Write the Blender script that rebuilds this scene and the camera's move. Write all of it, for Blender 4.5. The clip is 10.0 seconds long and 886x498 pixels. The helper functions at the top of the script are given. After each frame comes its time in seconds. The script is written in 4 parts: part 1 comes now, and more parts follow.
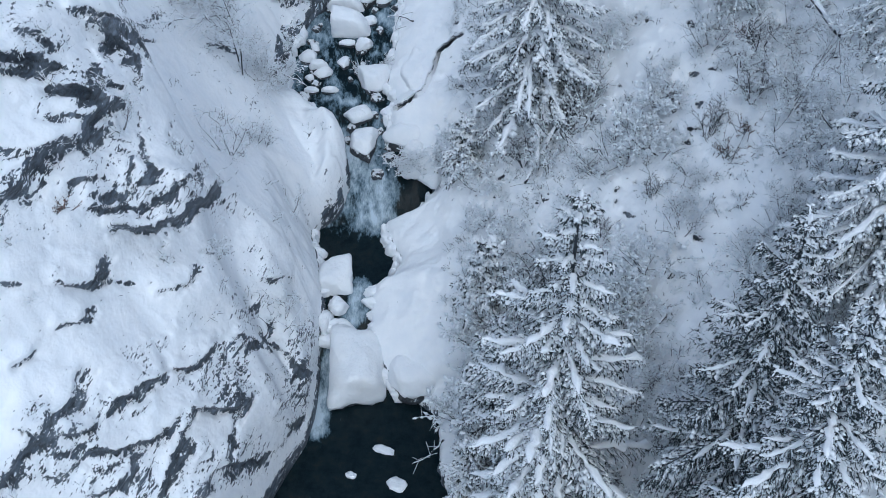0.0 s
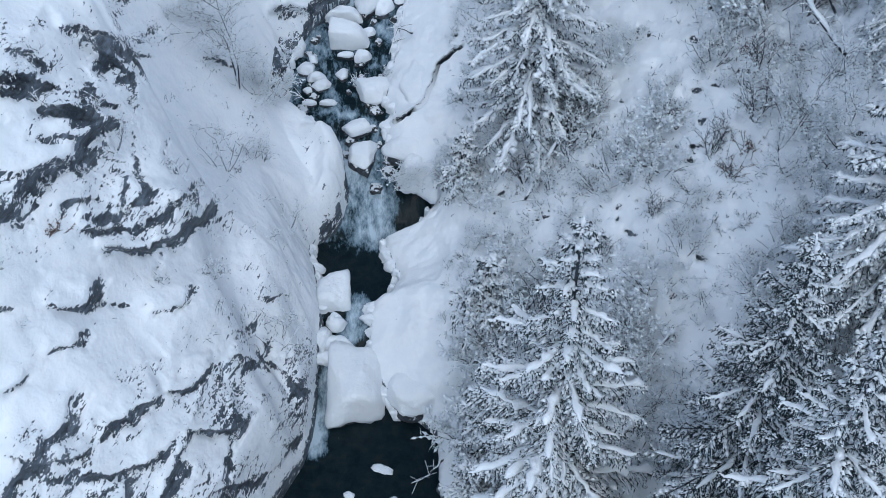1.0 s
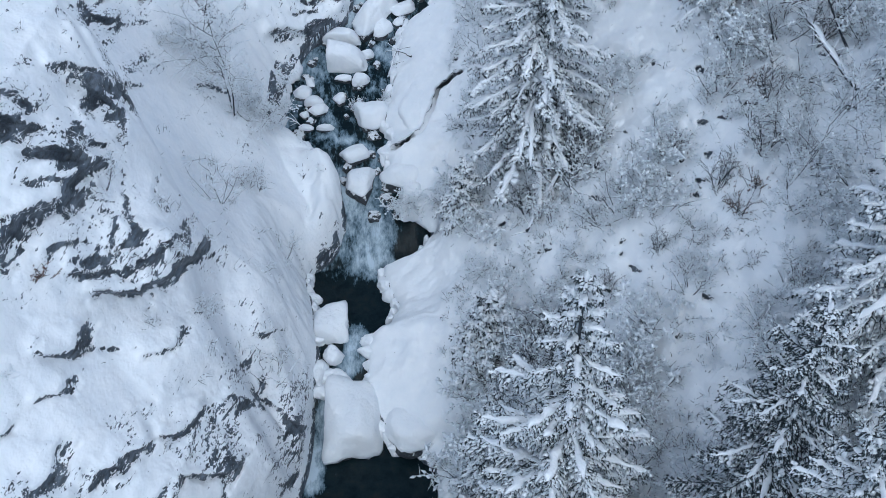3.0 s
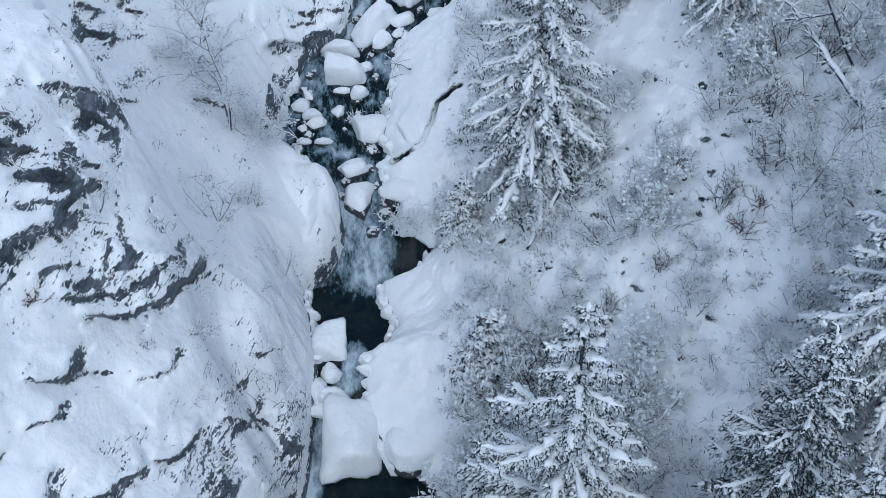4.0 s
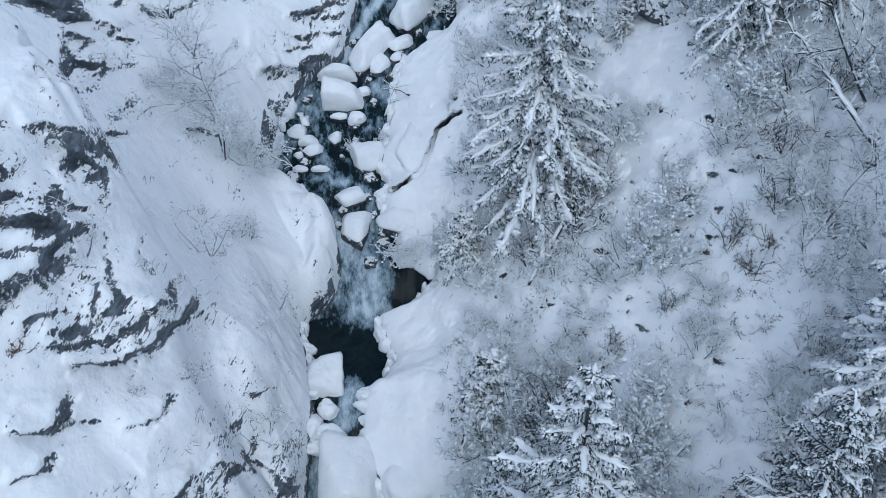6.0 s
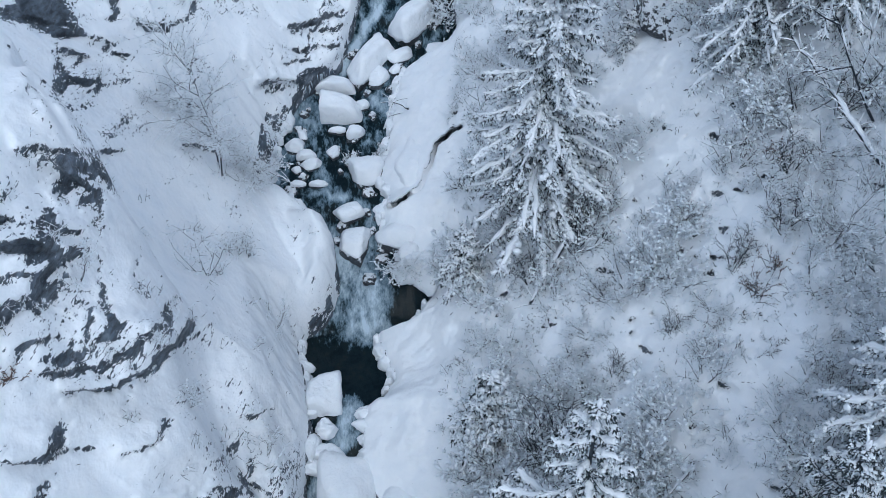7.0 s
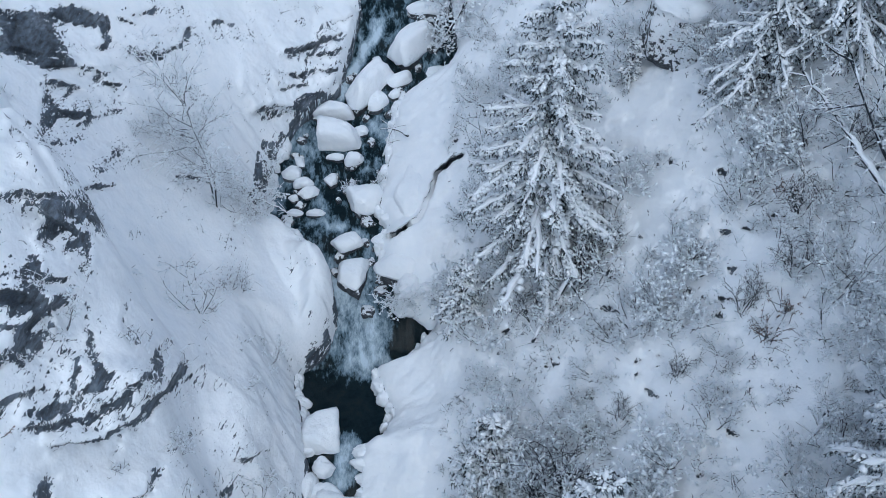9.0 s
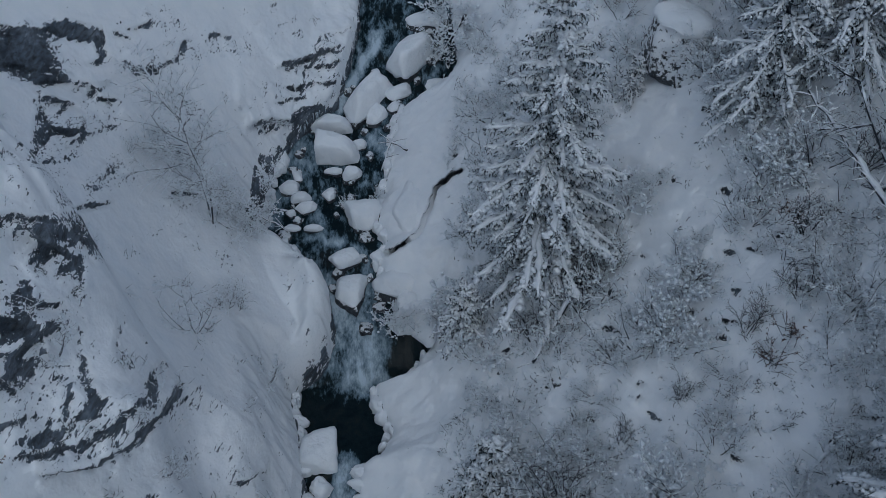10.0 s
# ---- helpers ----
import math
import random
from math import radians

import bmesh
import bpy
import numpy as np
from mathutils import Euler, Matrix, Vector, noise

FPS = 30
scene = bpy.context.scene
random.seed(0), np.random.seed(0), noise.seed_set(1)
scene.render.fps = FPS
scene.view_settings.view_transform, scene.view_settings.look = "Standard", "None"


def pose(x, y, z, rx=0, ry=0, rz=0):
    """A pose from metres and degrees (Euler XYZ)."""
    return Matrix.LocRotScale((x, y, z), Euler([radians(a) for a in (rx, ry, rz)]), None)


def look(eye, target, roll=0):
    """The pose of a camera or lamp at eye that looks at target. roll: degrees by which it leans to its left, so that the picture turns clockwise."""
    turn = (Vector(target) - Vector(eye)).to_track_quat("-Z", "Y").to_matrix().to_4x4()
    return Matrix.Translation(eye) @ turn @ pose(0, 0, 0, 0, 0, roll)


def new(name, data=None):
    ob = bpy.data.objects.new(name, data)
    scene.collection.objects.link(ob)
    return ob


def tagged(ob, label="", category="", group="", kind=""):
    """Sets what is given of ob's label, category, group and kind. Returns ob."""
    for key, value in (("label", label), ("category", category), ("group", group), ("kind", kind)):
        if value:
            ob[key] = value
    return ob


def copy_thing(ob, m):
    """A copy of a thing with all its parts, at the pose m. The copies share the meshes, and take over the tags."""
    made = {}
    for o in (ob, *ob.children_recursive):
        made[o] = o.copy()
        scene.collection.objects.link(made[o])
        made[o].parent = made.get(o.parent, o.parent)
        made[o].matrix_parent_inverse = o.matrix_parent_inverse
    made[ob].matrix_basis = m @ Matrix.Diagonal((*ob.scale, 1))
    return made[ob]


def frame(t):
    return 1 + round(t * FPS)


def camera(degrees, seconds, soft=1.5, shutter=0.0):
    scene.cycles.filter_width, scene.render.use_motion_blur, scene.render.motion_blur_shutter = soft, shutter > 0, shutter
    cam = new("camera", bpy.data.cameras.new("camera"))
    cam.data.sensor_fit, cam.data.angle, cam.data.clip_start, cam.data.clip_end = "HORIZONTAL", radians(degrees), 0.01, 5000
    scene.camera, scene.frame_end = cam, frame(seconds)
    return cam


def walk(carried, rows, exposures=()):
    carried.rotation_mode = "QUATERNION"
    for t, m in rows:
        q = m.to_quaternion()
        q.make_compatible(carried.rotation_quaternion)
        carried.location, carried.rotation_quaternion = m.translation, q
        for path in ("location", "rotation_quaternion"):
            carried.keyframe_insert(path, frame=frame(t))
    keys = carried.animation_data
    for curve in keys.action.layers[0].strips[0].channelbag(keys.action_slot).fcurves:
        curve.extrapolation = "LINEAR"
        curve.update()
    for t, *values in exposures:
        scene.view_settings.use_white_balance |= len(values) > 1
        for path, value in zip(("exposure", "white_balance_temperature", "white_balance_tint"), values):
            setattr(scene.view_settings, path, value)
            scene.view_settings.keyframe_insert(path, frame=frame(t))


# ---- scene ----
cam = camera(40.0, 10.0, soft=0.6)
PATH = [
    (0, (-0.029, -0.267, 44.845), (-0.026, 1.091, 43.377), 0.2),
    (0.5, (-0.021, 0.261, 44.875), (-0.018, 1.619, 43.406), 0.2),
    (1, (0.004, 0.828, 44.904), (0.007, 2.185, 43.435), 0.2),
    (1.5, (0.023, 1.346, 44.928), (0.025, 2.702, 43.458), 0.2),
    (2, (0.075, 1.912, 44.948), (0.076, 3.267, 43.477), 0.2),
    (2.5, (0.084, 2.417, 44.982), (0.085, 3.771, 43.511), 0.1),
    (4, (0.142, 4.067, 45.061), (0.142, 5.419, 43.588), 0.1),
    (4.5, (0.145, 4.582, 45.067), (0.145, 5.935, 43.594), 0.1),
    (5, (0.152, 5.172, 45.052), (0.152, 6.524, 43.578), 0.1),
    (5.5, (0.167, 5.662, 45.047), (0.167, 7.015, 43.573), 0.1),
    (7, (0.059, 7.323, 45.018), (0.063, 8.675, 43.544), 0.2),
    (7.5, (0.087, 7.859, 45.024), (0.089, 9.21, 43.549), 0.2),
    (8, (0.107, 8.429, 45.036), (0.109, 9.779, 43.561), 0.2),
    (8.5, (0.146, 8.964, 45.047), (0.147, 10.313, 43.57), 0.1),
    (9, (0.163, 9.486, 45.038), (0.163, 10.836, 43.562), 0.1),
    (9.5, (0.147, 10.0, 45.031), (0.148, 11.35, 43.555), 0.2),
    (10, (0.136, 10.579, 45.052), (0.138, 11.928, 43.575), 0.2),
]
# the film fades towards black at its end
EXPOSURES = [(0.0, -0.21, 5240, 1), (9.4, -0.25, 5240, 1), (9.6, -0.43, 5240, 1), (9.8, -0.78, 5240, 1), (10.0, -1.36, 5240, 1)]
walk(cam, [(t, look(eye, target, roll)) for t, eye, target, roll in PATH], EXPOSURES)

# ---- light ----
world = bpy.data.worlds.new("overcast_sky")
scene.world = world
world.use_nodes = True
_sky = world.node_tree.nodes.new("ShaderNodeTexSky")
_sky.sky_type = "NISHITA"
_sky.sun_disc = False
_sky.sun_elevation = radians(56)
_sky.sun_rotation = radians(173)
_sky.dust_density = 4.0
_sky.air_density = 1.0
_bg = world.node_tree.nodes["Background"]
_bg.inputs["Strength"].default_value = 0.12
world.node_tree.links.new(_sky.outputs["Color"], _bg.inputs["Color"])
sun = new("sun", bpy.data.lights.new("sun", "SUN"))
sun.data.energy = 0.9
sun.data.angle = radians(90)
sun.data.color = (1.0, 0.97, 0.93)
sun.matrix_world = look((4, -34, 50), (0, 0, 0))


# ---- materials ----
def material(name):
    m = bpy.data.materials.new(name)
    m.use_nodes = True
    return m, m.node_tree.nodes, m.node_tree.links, m.node_tree.nodes["Principled BSDF"]


def tex(nodes, links, scale, detail=4.0, rough=0.6, stretch=None, coord="Object"):
    """A noise texture in real metres; returns its Fac socket."""
    c = nodes.new("ShaderNodeTexCoord")
    n = nodes.new("ShaderNodeTexNoise")
    n.inputs["Scale"].default_value, n.inputs["Detail"].default_value, n.inputs["Roughness"].default_value = scale, detail, rough
    if stretch:
        mp = nodes.new("ShaderNodeMapping")
        mp.inputs["Rotation"].default_value = stretch[1]
        mp.inputs["Scale"].default_value = stretch[0]
        links.new(c.outputs[coord], mp.inputs["Vector"])
        links.new(mp.outputs["Vector"], n.inputs["Vector"])
    else:
        links.new(c.outputs[coord], n.inputs["Vector"])
    return n.outputs["Fac"]


def ramp(nodes, links, fac, stops):
    r = nodes.new("ShaderNodeValToRGB")
    e = r.color_ramp.elements
    while len(e) < len(stops):
        e.new(0.5)
    for el, (p, c) in zip(e, stops):
        el.position = p
        el.color = (*c, 1) if len(c) == 3 else c
    links.new(fac, r.inputs["Fac"])
    return r.outputs["Color"]


def calc(nodes, links, op, a, b, c=None):
    n = nodes.new("ShaderNodeMath")
    n.operation = op
    for i, v in enumerate((a, b, c)):
        if v is None:
            continue
        if isinstance(v, (int, float)):
            n.inputs[i].default_value = v
        else:
            links.new(v, n.inputs[i])
    return n.outputs[0]


def mixc(nodes, links, fac, a, b):
    n = nodes.new("ShaderNodeMix")
    n.data_type = "RGBA"
    for s, v in ((0, fac), (6, a), (7, b)):
        if isinstance(v, (int, float)):
            n.inputs[s].default_value = v
        elif isinstance(v, tuple):
            n.inputs[s].default_value = (*v, 1)
        else:
            links.new(v, n.inputs[s])
    return n.outputs[2]


def bump(nodes, links, height, strength, distance, before=None):
    b = nodes.new("ShaderNodeBump")
    b.inputs["Strength"].default_value, b.inputs["Distance"].default_value = strength, distance
    links.new(height, b.inputs["Height"])
    if before is not None:
        links.new(before, b.inputs["Normal"])
    return b.outputs["Normal"]


def snow_colour(nodes, links):
    return ramp(nodes, links, tex(nodes, links, 0.9, 5), [(0.3, (0.80, 0.83, 0.87)), (0.7, (0.88, 0.89, 0.91))])


def rock_colour(nodes, links):
    a = ramp(nodes, links, tex(nodes, links, 0.8, 6, 0.65), [(0.3, (0.024, 0.030, 0.038)), (0.55, (0.075, 0.086, 0.104)), (0.75, (0.13, 0.147, 0.172))])
    b = ramp(nodes, links, tex(nodes, links, 7.0, 5, 0.7, ((1, 1, 3.0), (0.5, 0.3, 0))), [(0.35, (0.25, 0.25, 0.26)), (0.65, (1.25, 1.23, 1.2))])
    n = nodes.new("ShaderNodeMix")
    n.data_type, n.blend_type = "RGBA", "MULTIPLY"
    n.inputs[0].default_value = 1.0
    links.new(a, n.inputs[6])
    links.new(b, n.inputs[7])
    return n.outputs[2]


def make_snow():
    m, n, l, p = material("snow")
    l.new(snow_colour(n, l), p.inputs["Base Color"])
    p.inputs["Roughness"].default_value = 0.65
    b = bump(n, l, tex(n, l, 1.6, 5, 0.55), 0.6, 0.25)
    l.new(bump(n, l, tex(n, l, 7, 3), 0.25, 0.04, b), p.inputs["Normal"])
    return m


def make_rock(name="wet_dark_rock", low=0.62):
    """Dark wet rock with a dusting of snow on what faces up."""
    m, n, l, p = material(name)
    g = n.new("ShaderNodeNewGeometry")
    xyz = n.new("ShaderNodeSeparateXYZ")
    l.new(g.outputs["Normal"], xyz.inputs[0])
    k = calc(n, l, "ADD", xyz.outputs["Z"], calc(n, l, "MULTIPLY_ADD", tex(n, l, 3.5, 6, 0.7), 4.0, -2.0))
    dust = ramp(n, l, k, [(low, (0, 0, 0)), (low + 0.13, (1, 1, 1))])
    l.new(mixc(n, l, dust, rock_colour(n, l), snow_colour(n, l)), p.inputs["Base Color"])
    p.inputs["Roughness"].default_value = 0.55
    b = bump(n, l, tex(n, l, 4, 6, 0.7), 0.9, 0.15)
    l.new(bump(n, l, dust, 0.6, 0.05, b), p.inputs["Normal"])
    return m


def strata_noise(nodes, links, stretch, scale, detail, rough):
    """Noise that is drawn out along the beds of the rock; the mesh carries the way along, across and out of them."""
    at = nodes.new("ShaderNodeAttribute")
    at.attribute_name = "beds"
    mp = nodes.new("ShaderNodeMapping")
    mp.inputs["Scale"].default_value = stretch
    n = nodes.new("ShaderNodeTexNoise")
    n.inputs["Scale"].default_value, n.inputs["Detail"].default_value, n.inputs["Roughness"].default_value = scale, detail, rough
    links.new(at.outputs["Vector"], mp.inputs["Vector"])
    links.new(mp.outputs["Vector"], n.inputs["Vector"])
    return n.outputs["Fac"]


def make_ground():
    """Snow over rock: the mesh says how bare it is, cave shade included; noise along the rock's beds breaks the edge.
    """
    m, n, l, p = material("snow_over_rock")
    at = n.new("ShaderNodeAttribute")
    at.attribute_name = "bare"
    n1 = strata_noise(n, l, (0.45, 1.5, 0.8), 1.5, 6, 0.66)
    n2 = strata_noise(n, l, (0.5, 1.7, 1.0), 4.6, 4, 0.62)
    k = calc(n, l, "ADD", at.outputs["Fac"], calc(n, l, "MULTIPLY_ADD", n1, 5.0, -2.5))
    k = calc(n, l, "ADD", k, calc(n, l, "MULTIPLY_ADD", n2, 7.5, -3.75))
    n3 = strata_noise(n, l, (0.5, 1.6, 1.0), 10.0, 4, 0.65)
    k = calc(n, l, "ADD", k, calc(n, l, "MULTIPLY_ADD", n3, 5.0, -2.5))
    mask = ramp(n, l, k, [(0.46, (0, 0, 0)), (0.56, (1, 1, 1))])
    tone = ramp(n, l, strata_noise(n, l, (0.35, 2.2, 1.0), 3.0, 6, 0.7), [(0.32, (0.18, 0.18, 0.19)), (0.5, (0.8, 0.8, 0.8)), (0.68, (1.3, 1.34, 1.42))])
    big = ramp(n, l, tex(n, l, 0.8, 5, 0.6), [(0.3, (0.038, 0.049, 0.064)), (0.5, (0.10, 0.12, 0.148)), (0.7, (0.20, 0.225, 0.26))])
    mul = n.new("ShaderNodeMix")
    mul.data_type, mul.blend_type = "RGBA", "MULTIPLY"
    mul.inputs[0].default_value = 1.0
    l.new(big, mul.inputs[6])
    l.new(tone, mul.inputs[7])
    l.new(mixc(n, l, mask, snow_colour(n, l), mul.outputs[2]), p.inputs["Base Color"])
    p.inputs["Roughness"].default_value = 0.65
    b = bump(n, l, tex(n, l, 1.7, 6, 0.55), 0.45, 0.2)
    b = bump(n, l, tex(n, l, 6, 4, 0.6), 0.4, 0.06, b)
    b = bump(n, l, calc(n, l, "MULTIPLY", n2, mask), 0.7, 0.14, b)
    l.new(bump(n, l, mask, 0.9, -0.10, b), p.inputs["Normal"])
    return m


def make_water():
    """Dark clear water; the mesh says where it foams."""
    m, n, l, p = material("stream_water")
    at = n.new("ShaderNodeAttribute")
    at.attribute_name = "foam"
    flow = tex(n, l, 1.7, 8, 0.68, ((1.6, 0.75, 0.8), (0, 0, 0.35)))
    fine = tex(n, l, 6.0, 5, 0.7, ((1.5, 0.6, 0.8), (0, 0, -0.3)))
    k = calc(n, l, "ADD", at.outputs["Fac"], calc(n, l, "MULTIPLY_ADD", flow, 2.0, -1.0))
    k = calc(n, l, "ADD", k, calc(n, l, "MULTIPLY_ADD", fine, 0.65, -0.325))
    foam = ramp(n, l, k, [(0.10, (0, 0, 0)), (0.42, (0.28, 0.28, 0.28)), (0.95, (0.9, 0.9, 0.9))])
    bed = ramp(n, l, tex(n, l, 1.6, 6, 0.7), [(0.35, (0.005, 0.011, 0.015)), (0.52, (0.010, 0.018, 0.022)), (0.75, (0.022, 0.024, 0.022))])
    shade = ramp(n, l, foam, [(0.0, (0.014, 0.034, 0.044)), (0.3, (0.15, 0.205, 0.25)), (0.9, (0.50, 0.585, 0.655))])
    l.new(mixc(n, l, ramp(n, l, foam, [(0.0, (0, 0, 0)), (0.2, (1, 1, 1))]), bed, shade), p.inputs["Base Color"])
    rg = n.new("ShaderNodeMapRange")
    rg.inputs["To Min"].default_value, rg.inputs["To Max"].default_value = 0.12, 0.6
    l.new(foam, rg.inputs["Value"])
    l.new(rg.outputs[0], p.inputs["Roughness"])
    p.inputs["IOR"].default_value = 1.33
    p.inputs["Specular IOR Level"].default_value = 0.2
    l.new(bump(n, l, tex(n, l, 5, 4, 0.6, ((1.6, 0.7, 1), (0, 0, 0))), 0.35, 0.08), p.inputs["Normal"])
    return m


PLASTERED = make_rock("snow_plastered_rock", 0.12)
SNOW, ROCK, GROUND, WATER = make_snow(), make_rock(), make_ground(), make_water()

# ---- terrain shape ----
_perm = np.random.RandomState(7).permutation(4096)
_gang = np.random.RandomState(8).rand(4096) * 2 * np.pi


def grad_noise(x, y, seed=0):
    """Gradient noise on arrays, about -0.7 to 0.7."""
    x, y = np.asarray(x, float), np.asarray(y, float)
    xi, yi = np.floor(x).astype(int), np.floor(y).astype(int)
    xf, yf = x - xi, y - yi
    u, v = xf * xf * xf * (xf * (xf * 6 - 15) + 10), yf * yf * yf * (yf * (yf * 6 - 15) + 10)

    def corner(dx, dy):
        a = _gang[_perm[(_perm[(xi + dx + seed * 131) % 4096] + yi + dy) % 4096]]
        return np.cos(a) * (xf - dx) + np.sin(a) * (yf - dy)
    a, b, c, d = corner(0, 0), corner(1, 0), corner(0, 1), corner(1, 1)
    return (a + (b - a) * u) * (1 - v) + (c + (d - c) * u) * v


def fbm(x, y, seed=0, octaves=4, gain=0.5):
    s, a = 0, 1.0
    for i in range(octaves):
        s = s + a * grad_noise(x * 2 ** i, y * 2 ** i, seed + i)
        a *= gain
    return s


def step(a, b, v):
    t = np.clip((v - a) / (b - a), 0, 1)
    return t * t * (3 - 2 * t)


def soft_max(a, b, k):
    h = np.clip(0.5 + 0.5 * (a - b) / k, 0, 1)
    return b + (a - b) * h + k * h * (1 - h)


# the stream: its level, and its banks along the valley
LEVEL = [(-130, -40.0), (0, -10.5), (20, -5.5), (26, -4.6), (28, -4.5), (35.3, -4.45), (36.2, -3.9), (38.8, -2.4), (39.6, -2.0), (44.5, -1.9), (47, 0.2), (50, 1.4), (53.5, 1.8), (55, 2.3), (58.5, 2.7), (62, 4.0), (68, 6.0), (90, 12.0), (240, 55.0)]
LEFT_BANK = [(-130, -3.0), (-40, -12.0), (0, -7.5), (20, -10.6), (26, -9.0), (28, -8.3), (29.5, -7.75), (31, -7.1), (32.5, -6.4), (34, -6.1), (35.4, -6.0), (37.3, -5.95), (38.4, -5.9), (39.3, -5.8), (40.3, -6.0), (42, -6.3),
             (43.4, -6.7), (44, -6.6), (44.6, -6.1), (44.9, -5.5), (45.7, -4.9), (46.9, -4.8), (47.8, -5.1), (48.7, -5.7), (49.5, -6.2), (50.4, -7.3), (51, -8.7),
             (52.1, -8.5), (53.7, -8.4), (54.8, -8.2), (56.3, -7.5), (57.2, -6.9), (58.4, -6.0), (59, -5.2), (61.3, -4.7), (63, -4.3), (66, -4.2), (90, -3.5), (140, -9.0), (240, -2.0)]
RIGHT_BANK = [(-130, 3.0), (-40, -6.0), (0, -1.0), (20, 1.2), (27, 0.5), (29.6, 0.2), (30.9, -0.2), (34.1, -0.3), (34.9, -1.2), (35.4, -2.4), (36.5, -3.0), (37.8, -3.7), (38.8, -3.6), (40, -3.6), (40.7, -2.6),
              (41.9, -2.2), (43, -2.7), (44.2, -3.2), (44.5, -2.3), (44.9, -1.3), (45.7, -0.5), (46.9, -0.7), (47.2, -1.3), (48.4, -2.7), (49.5, -3.0), (50.4, -2.6),
              (51.6, -3.1), (53.4, -2.9), (54.8, -2.6), (56.5, -2.5), (58, -2.3), (58.7, -1.9), (60.3, 0.3), (61.3, 0.8), (63, 0.6), (66, 0.3), (90, 1.0), (140, -4.0), (240, 3.0)]


def along(table, y):
    return np.interp(y, [r[0] for r in table], [r[1] for r in table])


def level(x, y):
    """The water's level: pools and short falls that run askew across the stream."""
    return along(LEVEL, y + 0.9 * fbm(x * 0.45, y * 0.35, 80, 3))


def left_mass(x, y):
    """Left wall: a sloping gully side, and a rock buttress in front of it."""
    x = x + 0.3 * fbm(x * 0.25, y * 0.25, 70, 2)
    gully = 3.12 - 1.29 * x - 0.225 * y + 0.68 * np.logaddexp(0, y - 50.5) - 1.5 * np.maximum(38.5 - y, 0)
    gully = gully - 0.9 * np.exp(-((x + 11) / 2.5) ** 2 - ((y - 44) / 4.5) ** 2)
    crest = np.minimum(35.0 + 1.35 * (-9 - x), 40.0) + 1.6 * fbm(x * 0.4, y * 0.3, 74, 2)
    over = 0.6 * np.log1p(np.exp(np.clip((y - crest) / 0.6, -30, 30)))
    face = -36.96 - 2.04 * x + 0.729 * y
    face = face - 4.5 * np.minimum(over, 60) - 0.55 * np.maximum(28 - y, 0) ** 1.5 * step(-9, -14, x)
    face = face + 1.8 * np.exp(-((y - 33) / 3.5) ** 2) * step(-11.8, -13.5, x)
    cut = 20.3 - 3.3 * (x + 13.2) - 0.9 * np.maximum(y - 36, 0) + 1.5 * fbm(x * 0.5, y * 0.5, 76, 3)
    face = -soft_max(-face, -cut, 0.8)
    face = np.minimum(face, 19 + 0.35 * (face - 19))
    return soft_max(gully, face, 2.6), step(-1.5, 0.8, face - gully)


def right_mass(x, y):
    """Right side: an even wooded slope."""
    return -11.02 + 0.904 * x + 0.289 * y + 0.55 * fbm(x * 0.3, y * 0.3, 40, 3) + 0.5 * np.maximum(y - 66, 0)


def macro(x, y):
    """Height of the ground without its ledges."""
    zw = level(x, y)
    wob = 0.22 * grad_noise(x * 1.3, y * 1.6, 3) + 0.10 * grad_noise(x * 3.1, y * 3.7, 4)
    dl = along(LEFT_BANK, y) - x + wob * (0.06 + 0.94 * step(35, 39, y))
    dr = x - along(RIGHT_BANK, y) + wob
    lm, rm = left_mass(x, y)[0], right_mass(x, y)
    lip_l = zw + 0.15 + (0.9 + 1.6 * step(44.2, 45.2, y) * step(49.2, 47.8, y) * step(2.0, 0.8, dl)) * (1 - np.exp(-np.maximum(dl, 0) / 0.25)) + 0.35 * np.maximum(dl, 0)
    zl = lip_l + (np.maximum(lm, lip_l) - lip_l) * step(0.0, 0.75 + 1.4 * step(35, 38, y), dl)
    lip_r = zw + 0.1 + 0.75 * (1 - np.exp(-np.maximum(dr, 0) / 0.3)) + 0.45 * np.maximum(dr, 0)
    zr = lip_r + (np.maximum(rm, lip_r) - lip_r) * step(1.2, 4.5, dr)
    bed = zw - 0.7
    z = np.where(dl > 0, bed + (zl - bed) * step(0.0, 0.16, dl), np.where(dr > 0, bed + (zr - bed) * step(0.0, 0.16, dr), bed))
    return z


